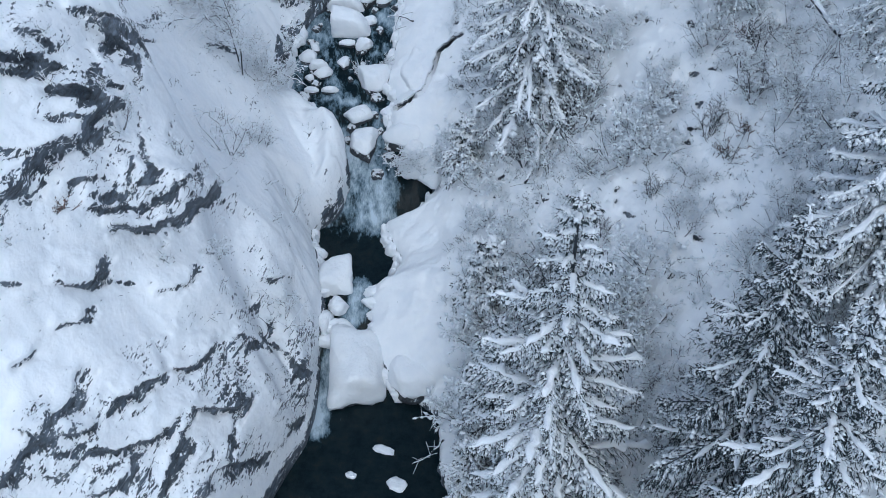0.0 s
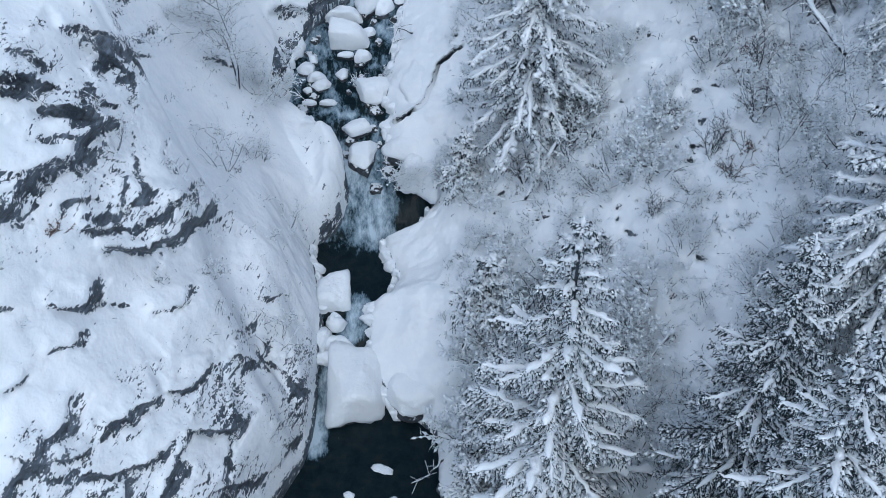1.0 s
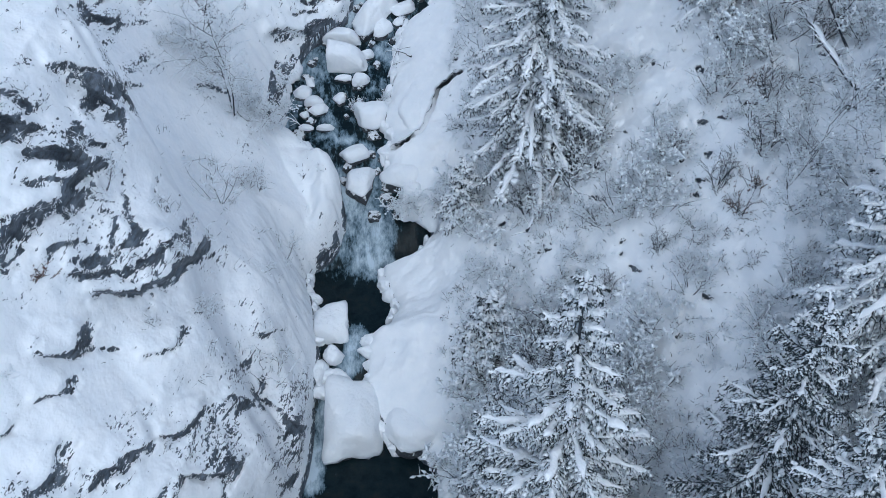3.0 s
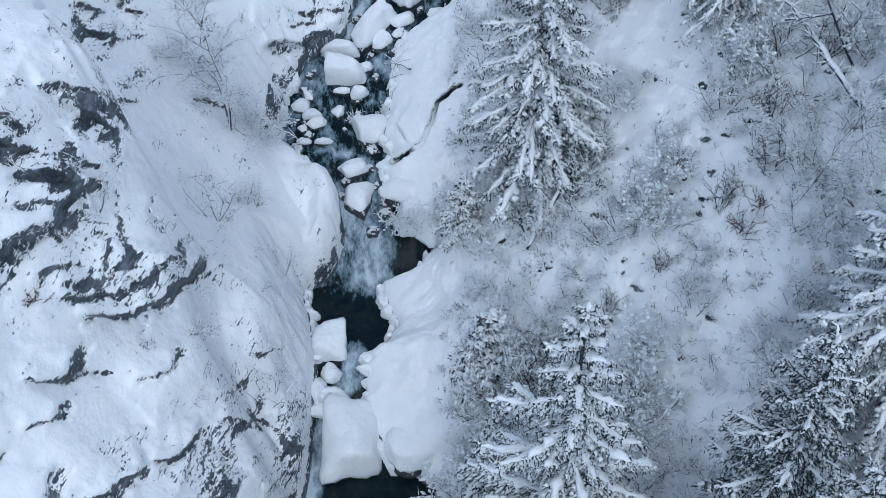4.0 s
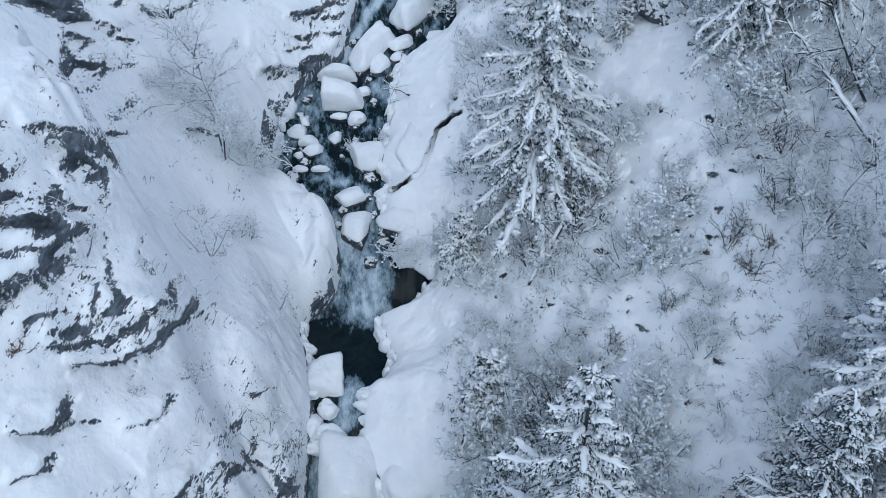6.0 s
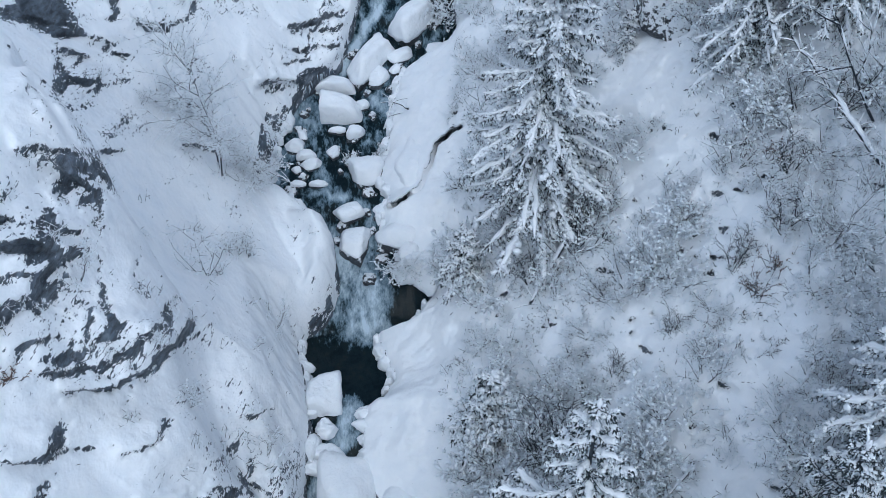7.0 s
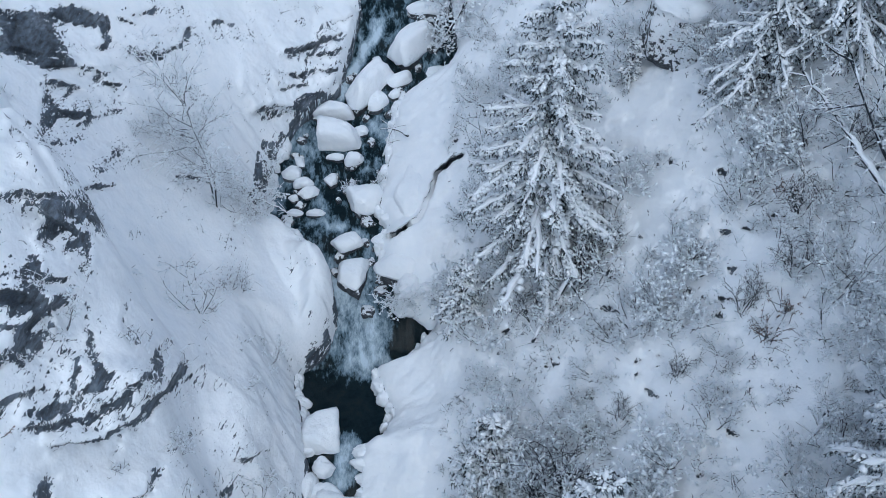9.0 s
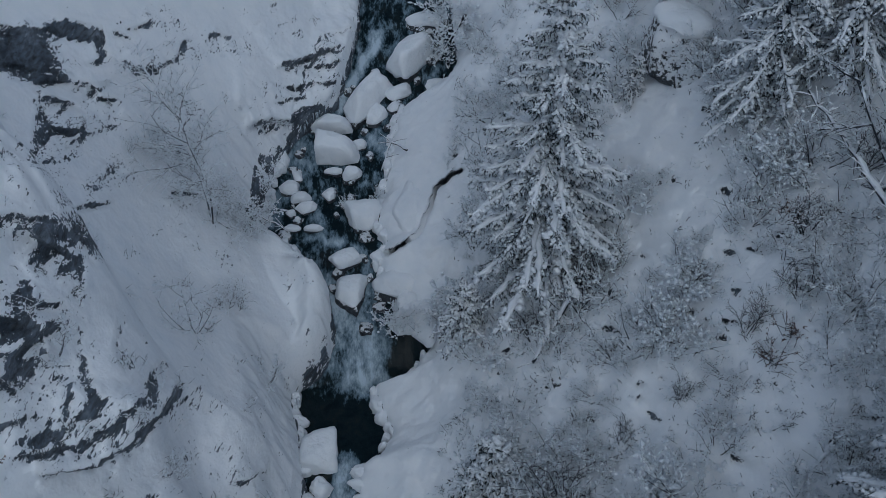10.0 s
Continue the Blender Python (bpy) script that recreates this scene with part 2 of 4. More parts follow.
# rock ledges that break out of the snow: points across and up the face, width of the bare band below, reach outwards
UPPER_LEDGES = [([(-15.0, 36.3), (-14.4, 36.4), (-13.9, 36.7)], 0.5, 0.7), ([(-14.8, 36.8), (-14.2, 37.0), (-13.9, 37.3)], 0.3, 0.3),
    ([(-14.6, 37.7), (-14.3, 37.8), (-14.0, 37.6)], 0.3, 0.4), ([(-13.8, 35.9), (-13.4, 36.0), (-13.0, 36.0)], 0.55, 0.5),
    ([(-13.9, 34.8), (-13.6, 35.0), (-13.3, 35.0)], 0.35, 0.3), ([(-14.9, 32.1), (-14.3, 33.0), (-14.0, 33.7), (-13.3, 34.2), (-13.0, 35.0), (-12.5, 35.7)], 0.55, 0.8),
    ([(-15.1, 33.5), (-14.5, 33.6), (-14.0, 33.8)], 0.3, 0.3), ([(-14.9, 32.7), (-14.5, 33.0), (-14.2, 33.3)], 0.25, 0.3),
    ([(-13.5, 39.1), (-13.1, 39.3), (-12.8, 39.2)], 0.5, 0.5), ([(-12.9, 38.8), (-12.6, 38.5), (-12.3, 38.1)], 0.7, 0.6),
    ([(-12.2, 37.5), (-12.2, 38.2), (-12.2, 38.8)], 0.2, 0.1), ([(-12.2, 38.6), (-11.8, 38.4)], 0.2, 0.2),
    ([(-12.9, 37.0), (-12.8, 36.4), (-12.5, 36.5)], 0.3, 0.3), ([(-11.9, 37.3), (-11.8, 36.6), (-11.7, 36.6)], 0.2, 0.2)]
CRAG_LEDGES = [([(-12.3, 31.1), (-11.3, 31.0), (-10.6, 31.5), (-10.2, 32.2), (-10.0, 33.1)], 0.4, 1.1), ([(-12.7, 31.8), (-11.9, 31.8), (-11.1, 32.3), (-10.5, 33.1)], 0.3, 0.4),
    ([(-12.6, 32.3), (-12.0, 32.6), (-11.4, 33.3)], 0.25, 0.3), ([(-11.6, 32.8), (-11.7, 33.6), (-11.8, 34.6)], 0.18, 0.2),
    ([(-10.9, 34.1), (-11.0, 34.7), (-11.1, 35.4)], 0.2, 0.2), ([(-12.3, 32.2), (-12.2, 32.8), (-12.1, 33.4)], 0.12, 0.15),
    ([(-10.4, 32.9), (-10.4, 33.7), (-10.3, 34.1)], 0.15, 0.2), ([(-13.4, 32.5), (-13.1, 32.8), (-12.8, 32.9)], 0.15, 0.2),
    ([(-13.7, 27.5), (-13.1, 27.6), (-12.9, 28.1)], 0.2, 0.3), ([(-15.0, 26.2), (-14.5, 26.6)], 0.2, 0.3),
    ([(-11.0, 28.7), (-10.3, 29.0), (-10.2, 29.5)], 0.2, 0.25), ([(-13.5, 29.1), (-12.8, 29.1), (-12.7, 29.9)], 0.25, 0.4),
    ([(-8.5, 26.5), (-8.1, 26.1), (-8.1, 26.8)], 0.18, 0.25), ([(-15.2, 29.1), (-14.7, 29.1)], 0.15, 0.2),
    ([(-8.0, 29.0), (-7.2, 29.0), (-7.1, 29.4)], 0.15, 0.25)]
FOOT_LEDGES = [([(-15.2, 23.9), (-14.1, 23.6), (-13.1, 23.7)], 0.3, 0.5), ([(-15.9, 21.9), (-14.9, 23.1), (-13.6, 24.8), (-13.3, 25.8)], 0.5, 0.4),
    ([(-12.5, 24.2), (-11.8, 25.0), (-11.0, 25.4)], 0.35, 0.6), ([(-10.4, 25.6), (-10.0, 25.6), (-9.5, 26.3)], 0.3, 0.5),
    ([(-10.3, 23.3), (-10.0, 23.9), (-8.8, 23.7), (-8.4, 23.9)], 0.4, 0.7), ([(-12.9, 22.8), (-12.1, 22.8), (-11.3, 22.9), (-10.8, 23.3), (-10.4, 23.8)], 0.3, 0.5),
    ([(-13.3, 21.0), (-12.3, 21.1), (-11.9, 21.6), (-12.1, 22.6)], 0.3, 0.3), ([(-8.9, 21.4), (-8.8, 23.4)], 0.1, 0.1),
    ([(-8.9, 21.2), (-8.1, 20.9), (-7.5, 21.3), (-6.8, 22.2)], 0.3, 0.4), ([(-11.1, 20.5), (-10.7, 21.6), (-10.3, 23.4)], 0.4, 0.3)]
GULLY_LEDGES = [([(-15.6, 41.4), (-15.7, 43.1), (-16.1, 44.3)], 0.3, 0.2), ([(-15.9, 44.1), (-15.4, 44.1)], 0.4, 0.5),
    ([(-16.1, 45.0), (-15.5, 45.2), (-14.7, 44.9)], 0.4, 0.5), ([(-15.0, 46.1), (-14.7, 46.3), (-14.8, 47.4)], 0.25, 0.3),
    ([(-15.2, 43.0), (-14.7, 42.9)], 0.25, 0.3), ([(-14.0, 39.7), (-13.6, 39.9)], 0.2, 0.25),
    ([(-13.8, 46.3), (-13.4, 46.1), (-13.0, 46.2)], 0.2, 0.3), ([(-14.4, 44.5), (-14.1, 44.5)], 0.15, 0.2),
    ([(-12.6, 46.4), (-12.2, 46.7), (-11.9, 47.6)], 0.15, 0.2), ([(-7.9, 47.4), (-6.5, 48.2), (-5.5, 48.6)], 0.25, 0.4),
    ([(-6.3, 47.6), (-4.7, 48.0)], 0.2, 0.3), ([(-8.1, 45.4), (-7.1, 45.9)], 0.15, 0.2),
    ([(-6.9, 47.0), (-6.4, 48.4)], 0.12, 0.1)]
BANK_LEDGES = [([(-9.1, 44.3), (-8.3, 44.5), (-7.5, 44.6)], 0.5, 0.6), ([(-7.3, 45.0), (-6.0, 45.5), (-5.0, 46.7), (-4.5, 48.3), (-4.2, 49.7)], 0.3, 0.4),
    ([(-7.6, 46.2), (-6.5, 46.6), (-5.2, 46.8)], 0.15, 0.2), ([(-5.7, 49.4), (-4.7, 49.8)], 0.15, 0.2),
    ([(-13.6, 48.0), (-13.2, 48.3)], 0.25, 0.2), ([(-10.8, 48.4), (-10.3, 48.5)], 0.12, 0.2),
    ([(-14.1, 47.6), (-13.8, 47.6)], 0.15, 0.2), ([(-11.4, 40.6), (-10.7, 40.6)], 0.15, 0.2)]
# patches of thinly covered rock, and sheer bare cliffs: across, up the face, half width, half height, strength
FACE_DASHES = [(-11.1, 32.4, 1.97, 1.39, 0.72), (-8.9, 25.2, 0.92, 1.46, 0.75), (-6.7, 24.6, 1.15, 3.4, 1.0), (-14.3, 22.4, 2.22, 1.33, 0.75), (-11.7, 21.8, 4.36, 1.38, 0.65),
    (-14.2, 34.0, 1.56, 1.25, 0.3), (-12.8, 36.2, 0.89, 1.00, 0.6), (-12.5, 32.7, 1.33, 1.55, 0.6), (-10.4, 26.5, 1.39, 1.39, 0.35), (-12.7, 24.4, 1.99, 1.00, 0.6),
    (-12.4, 37.7, 0.79, 0.79, 0.7), (-12.2, 38.1, 0.51, 1.62, 0.5), (-14.6, 35.0, 1.03, 0.83, 0.45)]
GULLY_DASHES = [(-13.6, 41.2, 0.60, 1.20, 0.8), (-15.0, 42.5, 0.68, 1.70, 0.9), (-14.2, 44.0, 0.9, 1.2, 0.6), (-6.1, 47.7, 1.82, 1.82, 0.6), (-7.8, 46.0, 1.48, 0.59, 0.5), (-12.9, 46.6, 1.6, 0.9, 0.5)]
FACE_CLIFFS = [(-13.3, 35.8, 0.60, 0.17, 0.7), (-12.6, 38.7, 0.27, 0.57, 0.8), (-14.4, 36.7, 0.88, 0.21, 0.7)]
FACE_CLIFFS += [(-8.3, 20.7, 1.5, 0.55, 0.55)]
GULLY_CLIFFS = [(-16.7, 46.1, 0.96, 1.31, 1), (-15.7, 47.4, 1.18, 0.47, 1), (-17.5, 46.7, 0.75, 0.55, 1), (-16.0, 45.3, 0.66, 0.35, 0.8)]
# swellings of the left wall: across, up, half width, half height, reach outwards
SWELLS = [(-10.9, 33.2, 1.3, 1.4, 2.0), (-6.7, 25.3, 1.3, 2.6, 1.0), (-7.9, 29.0, 1.6, 2.0, 1.0), (-12.4, 36.1, 0.9, 1.2, 1.2), (-10.2, 28.8, 1.4, 1.2, 0.8), (-14.4, 23.6, 1.4, 1.2, 1.2)]


# a dark crack between two snow slabs: across, up
CRACK = [(1.05, 41.9), (0.45, 41.6), (0.1, 41.3), (-0.25, 40.9), (-0.55, 39.75), (-0.95, 38.9), (-1.8, 38.3), (-2.5, 38.0)]


def crack(x, up):
    best = 1e9
    x, up = x + 0.15 * fbm(x * 1.5, up * 1.5, 140, 2), up + 0.15 * fbm(x * 1.5, up * 1.5, 143, 2)
    for (ax, au), (bx, bu) in zip(CRACK, CRACK[1:]):
        t = np.clip(((x - ax) * (bx - ax) + (up - au) * (bu - au)) / ((bx - ax) ** 2 + (bu - au) ** 2), 0, 1)
        best = np.minimum(best, np.hypot(x - ax - t * (bx - ax), up - au - t * (bu - au)))
    return step(0.13, 0.06, best)


def pits(x, y, up):
    """Small dark gaps between the snow pillows of the right slope."""
    n = fbm(x * 0.85 + 0.3 * up, up * 1.25, 150, 3)
    return step(0.50, 0.60, n) * step(2.2, 3.6, x - along(RIGHT_BANK, y))


def patch(x, up, table):
    k = 0
    n = 0.5 * fbm(x * 0.9, up * 0.9, 66, 3)
    for u0, v0, a, b, strong in table:
        k = np.maximum(k, strong * step(1.3, 0.5, np.sqrt(((x - u0) / a) ** 2 + ((up - v0) / b) ** 2) + n))
    return k


def shelves(x, up, ledges):
    """How far the ledges push out, and how dark the bare bands below them are."""
    out, dark = np.zeros_like(x), np.zeros_like(x)
    px = x + 0.22 * fbm(x * 1.1, up * 1.1, 160, 4, 0.6)
    pu = up + 0.22 * fbm(x * 1.1, up * 1.1, 167, 4, 0.6)
    ragged = 1 + 1.7 * fbm(x * 2.0 - 1.1 * up, up * 0.7 + x * 0.4, 174, 4, 0.6)
    for pts, wide, high in ledges:
        xs, us = [p[0] for p in pts], [p[1] for p in pts]
        near = (x > min(xs) - 2.6) & (x < max(xs) + 2.6) & (up > min(us) - 2.0) & (up < max(us) + 3.0)
        if not near.any():
            continue
        qx, qu = px[near], pu[near]
        best, side, end = np.full(qx.shape, 1e9), np.zeros(qx.shape), np.zeros(qx.shape)
        n = len(pts) - 1
        for i, ((ax, au), (bx, bu)) in enumerate(zip(pts, pts[1:])):
            ln = math.hypot(bx - ax, bu - au) + 1e-6
            t = ((qx - ax) * (bx - ax) + (qu - au) * (bu - au)) / ln ** 2
            tc = np.clip(t, 0, 1)
            d = np.hypot(qx - ax - tc * (bx - ax), qu - au - tc * (bu - au))
            sg = ((bx - ax) * (qu - au) - (bu - au) * (qx - ax)) / ln
            nearer = d < best
            best = np.where(nearer, d, best)
            side = np.where(nearer, sg, side)
            over = np.maximum(-t if i == 0 else 0, (t - 1) if i == n - 1 else 0) * ln
            end = np.where(nearer, over, end)
        fade = step(0.55, 0.0, end)
        w = 0.85 * wide * np.clip(ragged[near], 0.05, 2.2)
        rise = high * step(-0.16, 0.03, side) * np.exp(-np.maximum(side, 0) / (0.5 + 1.1 * high)) * fade
        out[near] = np.maximum(out[near], rise)
        band = step(-w - 0.06, -0.55 * w, side) * step(0.10, 0.0, side) * step(0.35, 0.0, end)
        dark[near] = np.maximum(dark[near], band)
    return out, dark


def ground_point(x, y):
    """The ground with its ledges pushed out of the slope; x, y are arrays. Returns the three coordinates."""
    z = macro(x, y)
    up = 0.737 * y + 0.676 * z  # way up the faces
    dl = along(LEFT_BANK, y) - x
    dr = x - along(RIGHT_BANK, y)
    left = step(0.05, 0.6, dl)
    right = step(0.8, 3.0, dr)
    butt = np.maximum(left_mass(x, y)[1], 0.85 * step(40, 37, y))
    ridge = z - 0.25 * (macro(x + 0.8, y) + macro(x - 0.8, y) + macro(x, y + 0.8) + macro(x, y - 0.8))
    rim = step(0.12, 0.5, ridge) * step(-10.9, -11.8, x) * step(-18, -16.5, x) * step(33, 35, up) * step(-0.25, 0.25, fbm(x * 0.8, up * 0.7, 185, 3))  # broken crest of the buttress
    face = step(0.3, 0.7, butt)  # 1 on the buttress, 0 in the gully behind it
    out, dark = shelves(x, up, UPPER_LEDGES + CRAG_LEDGES + FOOT_LEDGES)
    out2, dark2 = shelves(x, up, GULLY_LEDGES + BANK_LEDGES)
    out, dark = face * out + (1 - face) * out2, face * dark + (1 - face) * dark2
    dash = face * patch(x, up, FACE_DASHES) + (1 - face) * patch(x, up, GULLY_DASHES)
    sheer = face * patch(x, up, FACE_CLIFFS) + (1 - face) * patch(x, up, GULLY_CLIFFS)
    warp = fbm(x * 0.35, up * 0.35, 11, 3)
    thin = step(-0.05, 0.45, fbm(x * 0.4, up * 0.3, 190, 3)) * (0.7 + 0.3 * face)  # thinner snow in places
    dash = np.maximum(dash, 0.5 * thin)

    def saw(v, sharp):
        v = v - np.floor(v)
        return np.minimum(v, (1 - v) * sharp)
    # beds of the rock, which climb to the right
    s1 = (x * 0.88 - up * 0.46) / 0.62 + 1.3 * fbm(x * 0.6, up * 0.45, 17, 3)
    s2 = (x * 0.30 - up * 0.95) / 1.3 + 1.4 * fbm(x * 0.4, up * 0.4, 15, 3)
    gate = step(-0.15, 0.2, fbm(x * 1.1, up * 0.8, 61, 3))
    butt = 0.25 + 0.75 * butt
    f1 = s1 - np.floor(s1)
    stroke = np.clip(dash, 0, 1) * gate * step(0.55, 0.85, f1)
    d = left * (1.5 * out + gate * dash * (0.26 * saw(s1, 5) + 0.30 * saw(s2, 7)))
    for u0, v0, a, b, high in SWELLS:
        d = d + left * high * np.exp(-((x - u0) / a) ** 2 - ((up - v0) / b) ** 2)
    d = d + left * butt * (0.30 * fbm(x * 0.5, up * 0.4, 30, 3) + 0.06 * fbm(x * 1.6 + 0.5 * up, up * 0.7 - 0.3 * x, 34, 3))
    cell = grad_noise(np.floor(x * 1.5 + 0.5 * warp + 0.15 * up) * 0.37 + 0.2, np.floor(up * 1.1 + 0.8 * warp) * 0.41 + 0.3, 39)  # jointed blocks
    d = d + left * np.minimum(2 * sheer, 1) * (1.6 * cell + 0.4 * np.abs(fbm(x * 0.9, up * 0.35, 39, 4)))
    d = d + right * (0.42 * fbm(x * 0.8, up * 0.8, 44, 5) + 0.34 * np.maximum(grad_noise(x * 1.5, up * 1.5, 48), 0) + 0.08 * np.abs(fbm(x * 4, up * 4, 49, 2)))
    d = d - 0.25 * left * dark + left * rim * (0.9 * fbm(x * 0.9, up * 0.6, 181, 4) + 0.4 * saw(up * 0.8 + 0.6 * warp, 6))
    d = d - 1.9 * crack(x, up) - 0.5 * pits(x, y, up)
    wx, wy, wz = 0.22, -0.60, 0.66
    bare = left * (-1.95 + 2.2 * dark + 2.0 * dash + 1.35 * stroke + 4.0 * sheer + 1.75 * rim + 0.8 * thin)
    return x + d * wx * left, y + d * wy, z + d * wz, bare


def graded(a, b, fine, far_a, far_b):
    core = list(np.arange(a, b, fine))
    out, s, v = [], fine, b
    while v < far_b:
        out.append(v)
        s *= 1.16
        v += s
    pre, s, v = [], fine, a - fine
    while v > far_a:
        pre.append(v)
        s *= 1.16
        v -= s
    return np.array(pre[::-1] + core + out)


# ---- terrain mesh ----
def grid_mesh(name, X, Y, Z, keep=None):
    ny, nx = X.shape
    me = bpy.data.meshes.new(name)
    co = np.stack([X, Y, Z], -1).reshape(-1, 3).astype(np.float32)
    i = np.arange((ny - 1) * (nx - 1))
    r, c = i // (nx - 1), i % (nx - 1)
    if keep is not None:
        ok = keep[:-1, :-1].ravel() | keep[1:, :-1].ravel() | keep[:-1, 1:].ravel() | keep[1:, 1:].ravel()
        r, c = r[ok], c[ok]
    v = r * nx + c
    quads = np.stack([v, v + 1, v + nx + 1, v + nx], -1)
    me.vertices.add(len(co))
    me.vertices.foreach_set("co", co.ravel())
    me.loops.add(quads.size)
    me.loops.foreach_set("vertex_index", quads.ravel().astype(np.int32))
    me.polygons.add(len(quads))
    me.polygons.foreach_set("loop_start", (np.arange(len(quads)) * 4).astype(np.int32))
    me.polygons.foreach_set("use_smooth", np.ones(len(quads), dtype=bool))
    me.update(calc_edges=True)
    me.validate()
    return me


# columns are packed where the ground is steep, so that cliffs are as fine as the rest
_ys = graded(18, 69, 0.09, -120, 230)
_xd = np.arange(-20, 19.01, 0.1)
_zz = macro(*np.meshgrid(_xd, _ys))
_den = np.sqrt(1 + (0.8 * np.gradient(_zz, axis=1) / 0.1) ** 2)
_den = np.minimum(_den, 8)
_acc = np.cumsum(np.pad(_den, ((12, 13), (0, 0)), mode="edge"), axis=0)
_den = (_acc[25:] - _acc[:-25]) / 25
_den = np.concatenate([_den, _den[-1:]], 0)[:len(_ys)]
_cum = np.cumsum(_den, axis=1)
_cum = (_cum - _cum[:, :1]) / (_cum[:, -1:] - _cum[:, :1])
_inner = np.stack([np.interp(np.linspace(0, 1, 580), c, _xd) for c in _cum])
_west, _east = graded(-20.3, -20.1, 0.25, -170, -20.15), graded(19.1, 19.3, 0.1, 19.05, 170)
gx = np.concatenate([np.tile(_west, (len(_ys), 1)), _inner, np.tile(_east, (len(_ys), 1))], 1)
gy = np.tile(_ys[:, None], (1, gx.shape[1]))
TX, TY, TZ, _lay = ground_point(gx, gy)
_du = np.stack([np.gradient(TX, axis=1), np.gradient(TY, axis=1), np.gradient(TZ, axis=1)], -1)
_dv = np.stack([np.gradient(TX, axis=0), np.gradient(TY, axis=0), np.gradient(TZ, axis=0)], -1)
_n = np.cross(_du, _dv)
_nz = _n[..., 2] / (np.linalg.norm(_n, axis=-1) + 1e-9)
_mz = macro(gx, gy)
_eu = np.stack([np.gradient(gx, axis=1), np.gradient(gy, axis=1), np.gradient(_mz, axis=1)], -1)
_ev = np.stack([np.gradient(gx, axis=0), np.gradient(gy, axis=0), np.gradient(_mz, axis=0)], -1)
_e = np.cross(_eu, _ev)
_mn = _e[..., 2] / (np.linalg.norm(_e, axis=-1) + 1e-9)
_up = 0.737 * gy + 0.676 * _mz
_left = step(0.05, 0.5, along(LEFT_BANK, gy) - gx)
_step = np.clip((_mn - _nz - 0.08) / 0.4, 0, 1.0) * (1 - step(41, 43, gy) * step(2.2, 0.8, along(LEFT_BANK, gy) - gx))
bare = _left * (_lay + 0.8 * _step) + (1 - _left) * (-2.0 + 1.6 * np.clip((0.2 - _nz) / 0.3, 0, 1) + 3.6 * crack(gx, _up) + 2.9 * pits(gx, gy, _up))
_cave_shade = 0.55 * step(50.2, 51.0, gy) * step(58.8, 57.8, gy) * step(-0.25, 0.1, fbm(gx * 0.8, gy * 0.8, 97, 2))  # shade under the overhanging shelf, put into the colour as bare dark rock
_bank = np.maximum(step(0.22 + _cave_shade, 0.12 + _cave_shade, along(LEFT_BANK, gy) - gx) * step(-0.5, -0.3, along(LEFT_BANK, gy) - gx), step(0.22, 0.12, gx - along(RIGHT_BANK, gy)) * step(-0.5, -0.3, gx - along(RIGHT_BANK, gy)))
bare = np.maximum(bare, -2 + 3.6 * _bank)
ground_mesh = grid_mesh("ground", TX, TY, TZ)
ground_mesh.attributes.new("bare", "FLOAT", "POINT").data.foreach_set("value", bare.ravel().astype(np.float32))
_fu, _fo = 0.737 * TY + 0.676 * TZ, -0.676 * TY + 0.737 * TZ
_beds = np.stack([0.5 * TX + 0.86 * _fu, 0.86 * TX - 0.5 * _fu, _fo], -1)
ground_mesh.attributes.new("beds", "FLOAT_VECTOR", "POINT").data.foreach_set("vector", _beds.ravel().astype(np.float32))
ground_mesh.materials.append(GROUND)
ground = tagged(new("ground", ground_mesh), "snow-covered rocky gorge with bare grey ledges", "ground", kind="structure")

# ---- water ----
wx_, wy_ = np.meshgrid(np.arange(-14, 5, 0.12), graded(20, 72, 0.1, -120, 220))
wz_ = level(wx_, wy_)
drop = np.gradient(wz_, axis=0) / np.gradient(wy_, axis=0)
wz_ = wz_ + 0.05 * fbm(wx_ * 1.5, wy_ * 0.8, 60, 3) * (0.3 + 3 * np.clip(drop, 0, 0.5))
_keep = (wx_ > along(LEFT_BANK, wy_) - 0.6) & (wx_ < along(RIGHT_BANK, wy_) + 0.6)
water_mesh = grid_mesh("water", wx_, wy_, wz_, _keep)
# white currents: points along the flow, half width, strength
FLOWS = [([(-7.0, 55.8)], 1.18, 0.6),
         ([(-3.5, 63.1), (-3.9, 62.1), (-4.7, 60.4), (-5.3, 59.0)], 0.41, 0.9),
         ([(-3.5, 57.1), (-2.8, 56.2)], 0.66, 0.6),
         ([(-6.5, 53.9), (-6.0, 52.2)], 0.44, 0.4),
         ([(-6.5, 51.1), (-4.8, 50.9)], 0.40, 0.7),
         ([(-7.2, 50.2), (-6.0, 49.3), (-4.9, 47.8)], 0.39, 0.55),
         ([(-5.6, 48.9), (-4.5, 47.2), (-4.1, 45.9), (-4.3, 44.8)], 0.61, 0.75),
         ([(-3.9, 50.4), (-3.2, 48.2)], 0.45, 0.5),
         ([(-3.8, 45.9)], 1.45, 0.8),
         ([(-4.3, 44.8), (-2.8, 44.7)], 0.66, 0.8),
         ([(-4.1, 40.5), (-4.4, 38.8), (-5.1, 37.9), (-5.7, 36.5)], 0.58, 0.75),
         ([(-5.9, 35.6), (-6.2, 33.4)], 0.74, 0.95),
         ([(-6.0, 52.0), (-5.6, 50.8)], 0.63, 0.45),
         ([(-7.7, 54.4), (-8.2, 52.1)], 0.71, 0.4)]
foam = np.clip(drop * 0.3, 0, 0.2) + 0.10 * step(43.5, 46, wy_)
